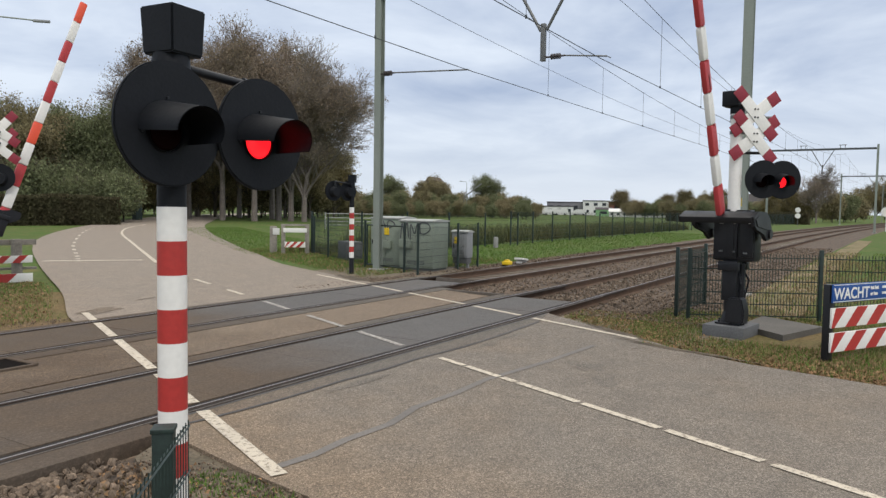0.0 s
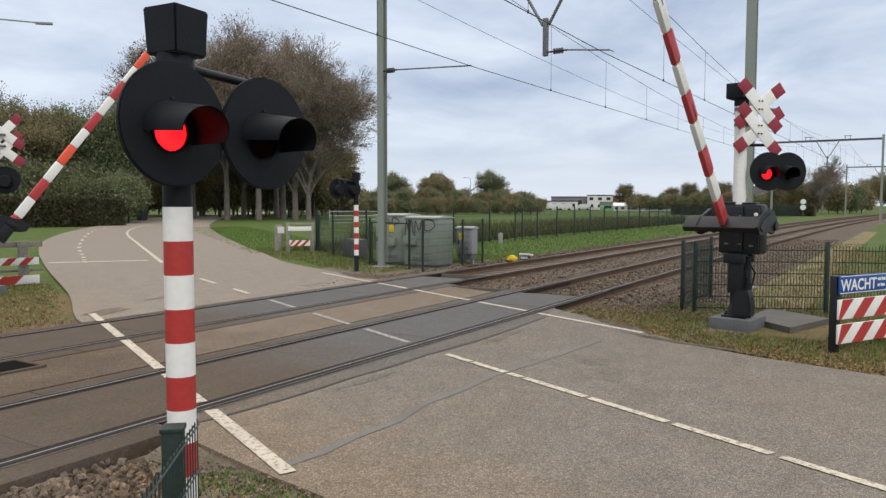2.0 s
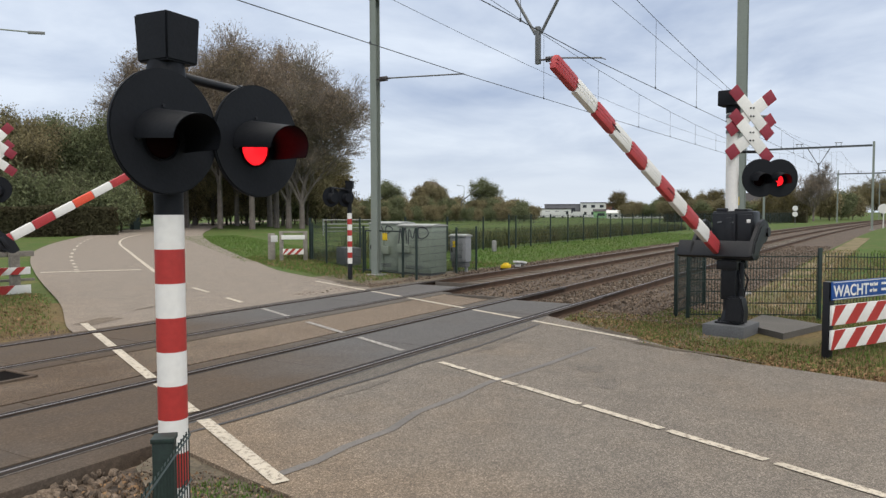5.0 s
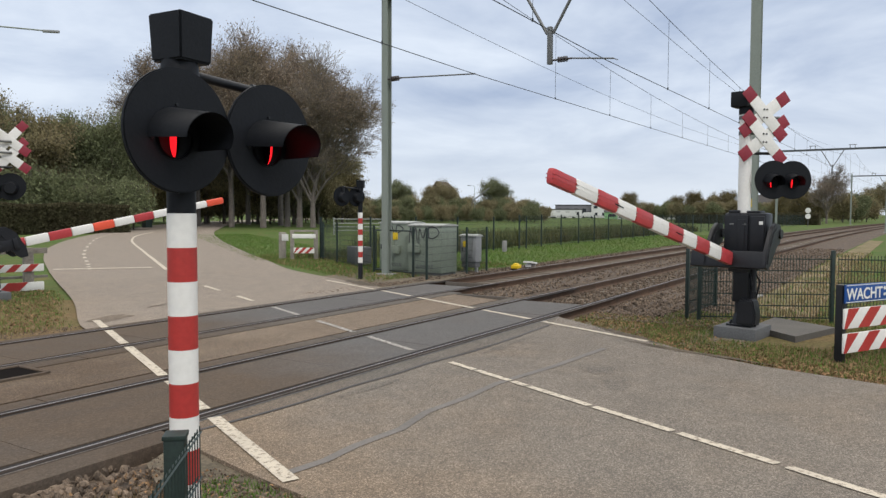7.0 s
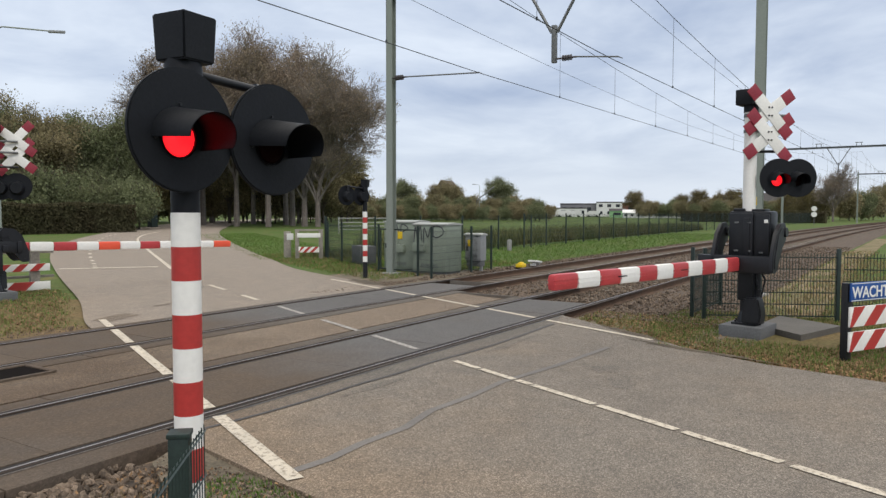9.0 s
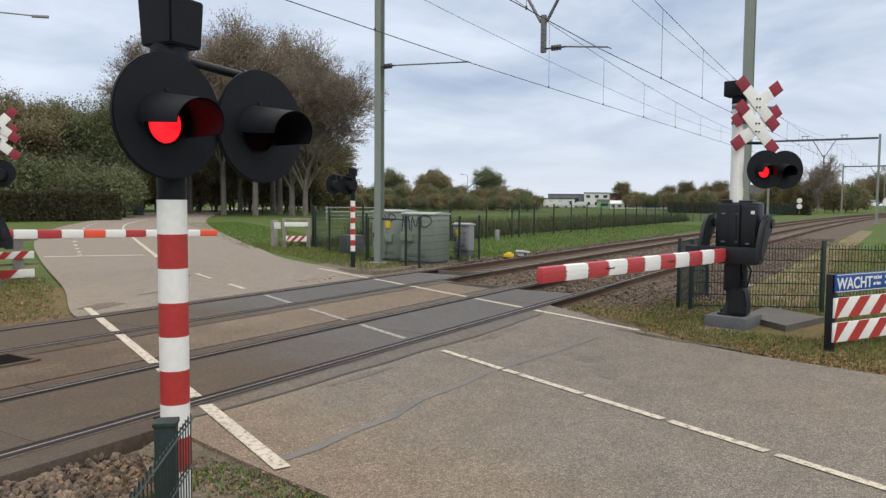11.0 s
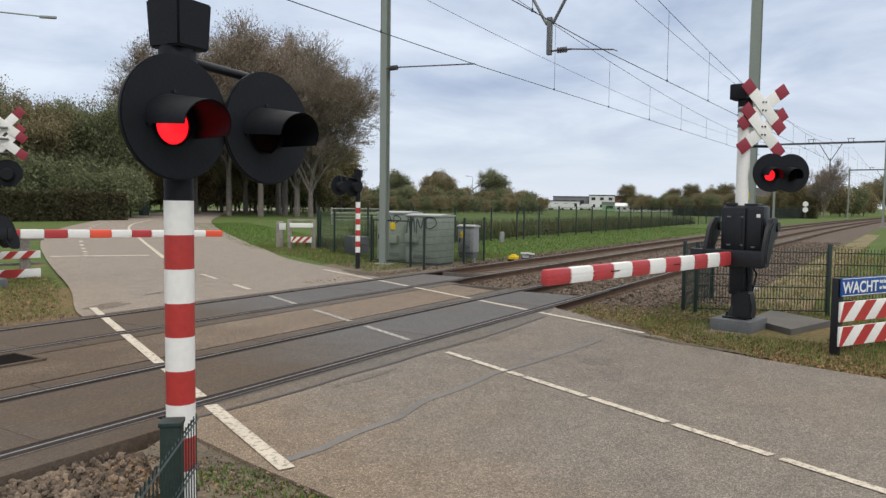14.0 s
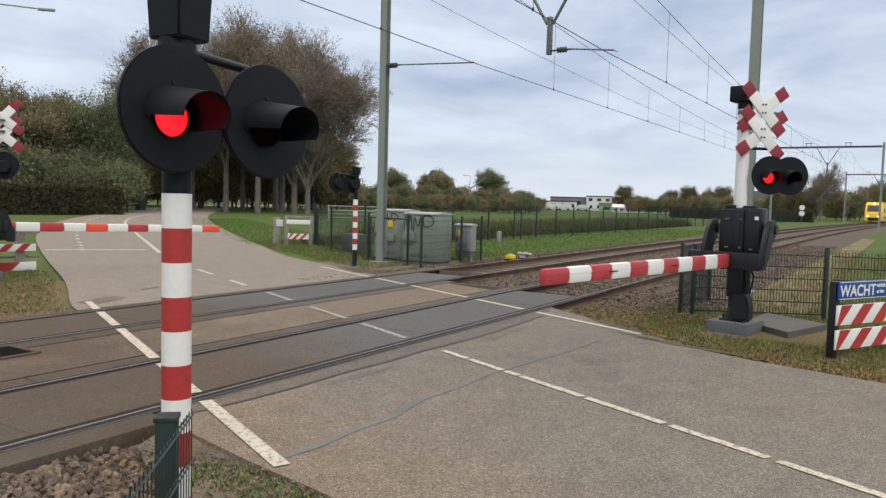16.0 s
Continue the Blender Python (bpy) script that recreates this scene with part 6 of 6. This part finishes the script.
building(32.2, 205, 10, 12, 3.0, M_BRICK, "farmhouse with a steep thatched roof behind shrubs", 7.5, turn=72, cols=5, roof=M_THATCH)
building(23.6, 300, 22, 10, 3.2, M_WALLPALE, "low white commercial building far off", 0, cols=6)
building(21.6, 310, 20, 10, 5.0, M_WALLGREY, "grey flat-roofed building far off", 0, cols=6)
building(19.8, 305, 10, 9, 5.6, M_WALLPALE, "white flat-roofed house far off", 0, cols=3, rows=2)
building(18.6, 315, 16, 9, 5.4, M_BRICK, "dark brick building far off", 0, cols=4)
building(15.9, 330, 34, 10, 4.2, M_BRICK, "long low brick building far off", 0, cols=9)
building(16.5, 240, 19, 6, 1.6, M_WALLPALE, "long low pale greenhouse far off", 1.0, cols=10, roof=M_WALLPALE)
building(19.2, 250, 5, 4, 2.2, M_GREENBOX, "small light green shed far off", 0.8, cols=1)
building(7.9, 230, 9, 8, 4.2, M_BRICK, "red brick house beside the line", 3.2, cols=3)
for b, d in ((24.0, 270), (22.4, 265), (23.2, 268), (21.0, 275)):
    p = polar(b, d)
    v = thing("van", Matrix.Translation(p) @ pose(0, 0, 0, 0, 0, b + 80), "white parked van far off", "van", "parked vans")
    bm = B()
    prism(bm, [(-2.4, 0.4), (2.4, 0.4), (2.4, 1.2), (1.6, 1.9), (1.2, 2.2), (-2.4, 2.2)], -0.95, 0.95, pose(0, 0, 0, 90, 0, 0))
    part("body", bm, M_WALLPALE, v, smooth=False)
    for x in (-1.5, 1.5):
        for y in (-0.9, 0.9):
            bm = B()
            rod(bm, (x, y - 0.1, 0.35), (x, y + 0.1, 0.35), 0.35, seg=14)
            part("wheel", bm, M_BLACK, v)
# slanted grey pole and round signs by the far line
p = polar(29.9, 150)
bm = B()
rod(bm, (0, 0, 4.2), (2.6, -2.6, 7.0), 0.12, seg=8)
rod(bm, (0, 0, -0.05), (0, 0, 4.3), 0.08, seg=8)
tagged(part("raised_arm", bm, M_STEEL, m=Matrix.Translation(p)), "slanting dark pole behind the shrubs", "pole")
p = polar(5.75, 120)
sg = thing("speed_sign", Matrix.Translation(p), "two round white railway speed signs on a post", "railway sign")
bm = B()
rod(bm, (0, 0, -0.05), (0, 0, 2.6), 0.04, seg=8)
part("post", bm, M_STEEL, sg)
for z in (1.55, 2.4):
    bm = B()
    rod(bm, (-0.02, 0, z), (-0.06, 0, z), 0.38, seg=20)
    part("disc", bm, M_WHITE, sg)
bm = B()
rod(bm, (0, 0, -0.05), (0, 0, 2.2), 0.05, seg=8)
rod(bm, (-0.06, 0, 2.2), (-0.1, 0, 2.2), 0.55, seg=20)
tagged(part("track_sign", bm, M_WHITE, m=pose(97, -4.6, -0.05)), "round white railway sign on a low post", "railway sign")


# ---- train ----
def train():
    """Yellow electric train with a sloping nose; faces local -x."""
    t = thing("train", pose(165, -1.9, 0), "yellow electric passenger train with lit headlights", "train")
    bm = B()
    side = [(0.0, 0.35), (0.0, 1.4), (0.25, 1.9), (1.3, 3.5), (2.0, 3.85), (26, 3.85), (26, 0.35)]
    prism(bm, side, -1.4, 1.4, pose(0, 0, 0, 90, 0, 0))
    bmesh.ops.bevel(bm, geom=bm.edges[:], offset=0.12, segments=2, affect="EDGES")
    body = part("body", bm, M_TRAINY, t)
    bm = B()
    box(bm, 0.06, 2.1, 1.35, pose(0.72, 0, 2.72, 0, 33, 0), bevel=0.02)
    part("windscreen", bm, M_GLASSD, body)
    for y in (-0.85, 0.85):
        bm = B()
        rod(bm, (0.0, y, 1.25), (-0.05, y, 1.25), 0.13, seg=14)
        part("headlight", bm, M_LAMP, body)
    bm = B()
    rod(bm, (1.2, 0, 3.55), (1.12, 0, 3.58), 0.12, seg=14)
    part("headlight", bm, M_LAMP, body)
    bm = B()
    box(bm, 0.5, 0.5, 0.4, pose(-0.2, 0, 0.7), bevel=0.05)
    part("coupler", bm, M_BLACK2, body)
    bm = B()
    box(bm, 0.05, 1.7, 0.5, pose(-0.01, 0, 0.75), bevel=0.02)
    part("nose_panel", bm, M_BLACK2, body)
    for s in (-1.41, 1.41):
        for i in range(8):
            bm = B()
            box(bm, 1.6, 0.03, 0.9, pose(4 + 2.7 * i, s, 2.4), bevel=0.02)
            part("window", bm, M_GLASSD, body)
        bm = B()
        box(bm, 22, 0.03, 0.4, pose(14, s, 1.0), bevel=0.01)
        part("stripe", bm, M_TRAINB, body)
    for x in (2.5, 5.0, 20.5, 23):
        for y in (-0.75, 0.75):
            bm = B()
            rod(bm, (x, y - 0.06, 0.46), (x, y + 0.06, 0.46), 0.46, seg=20)
            part("wheel", bm, M_RUST, t)
    return t


train_ob = train()


# ---- all that moves ----
RIGHT_BOOM = [(0, 68.3), (1.5, 53.6), (2.5, 44.4), (3.5, 35.8), (4.2, 29.8), (5.3, 22.2), (6.5, 15.3), (7, 11.9), (7.5, 8.9), (8, 6.0), (8.5, 3.4), (9, 0.9), (9.4, 0.6), (16, 0.6)]
LEFT_BOOM = [(0, 70.1), (0.5, 66.0), (1, 61.0), (1.5, 56.9), (2, 52.4), (3, 44.9), (3.5, 41.3), (4, 37.4), (5.2, 26.6), (6.5, 15.5), (7, 11.3), (7.5, 7.7), (8, 4.1), (8.5, 0.9), (9, -1.0), (9.4, -1.2), (16, -1.2)]


def motions():
    walk(right_boom, [(t, pose(0, 0, 1.5, 0, -e, 0)) for t, e in RIGHT_BOOM])
    walk(left_boom, [(t, pose(0.2, 0, 1.3, 0, -e, 0)) for t, e in LEFT_BOOM])
    # the lamps flash in turn: each lens insert swings its bright face out and back
    period, first, on = 0.634, 0.05, 0.36
    steady = {8.0: 1, 9.0: 1, 14.0: 1, 2.0: 1, 3.5: 1, 3.0: 0, 15.0: 0, 12.5: 0, 0.0: 0, 1.0: 1}      # 1: the first lamp shines

    def clear(t, to):
        """A change of lamps kept a little before or after the half second at which a lamp plainly shines."""
        half = round(t * 2) / 2
        if half in steady and abs(t - half) < 0.075:
            return half + (-0.075 if steady[half] == to else 0.075)
        return t

    for lens, at, phase in LAMPS:
        ang = 180.0 if phase == 0 else 0.0            # the dark face out while the other lamp is lit
        rows = []
        for k in range(-1, 26):
            for t in (clear(first + period * k, 1), clear(first + period * k + on, 0)):
                rows += [(t + (j - 1.5) / 30, ang + 60 * j) for j in range(4)]
                ang += 180
        keyed = {}
        for t, a in rows:
            if 1 < frame(t) < frame(16.0):
                keyed.setdefault(frame(t), (t, a))
        keyed = [(0.0, [a for t, a in rows if frame(t) <= 1][-1])] + list(keyed.values()) + [(16.0, [a for t, a in rows if frame(t) <= frame(16.0)][-1])]
        walk(lens, [(t, pose(*at, 0, 0, a)) for t, a in keyed])
    # the train comes round the bend
    rows = []
    for t in (0, 4, 8, 11, 13, 14, 14.5, 15, 15.5, 16):
        x = 158 + 13 * (16 - t)
        rows.append((t, pose(x, 4.3725 + bend(x), 0, 0, 0, math.degrees(math.atan(-0.0006 * (x - 20))))))
    walk(train_ob, rows)


motions()
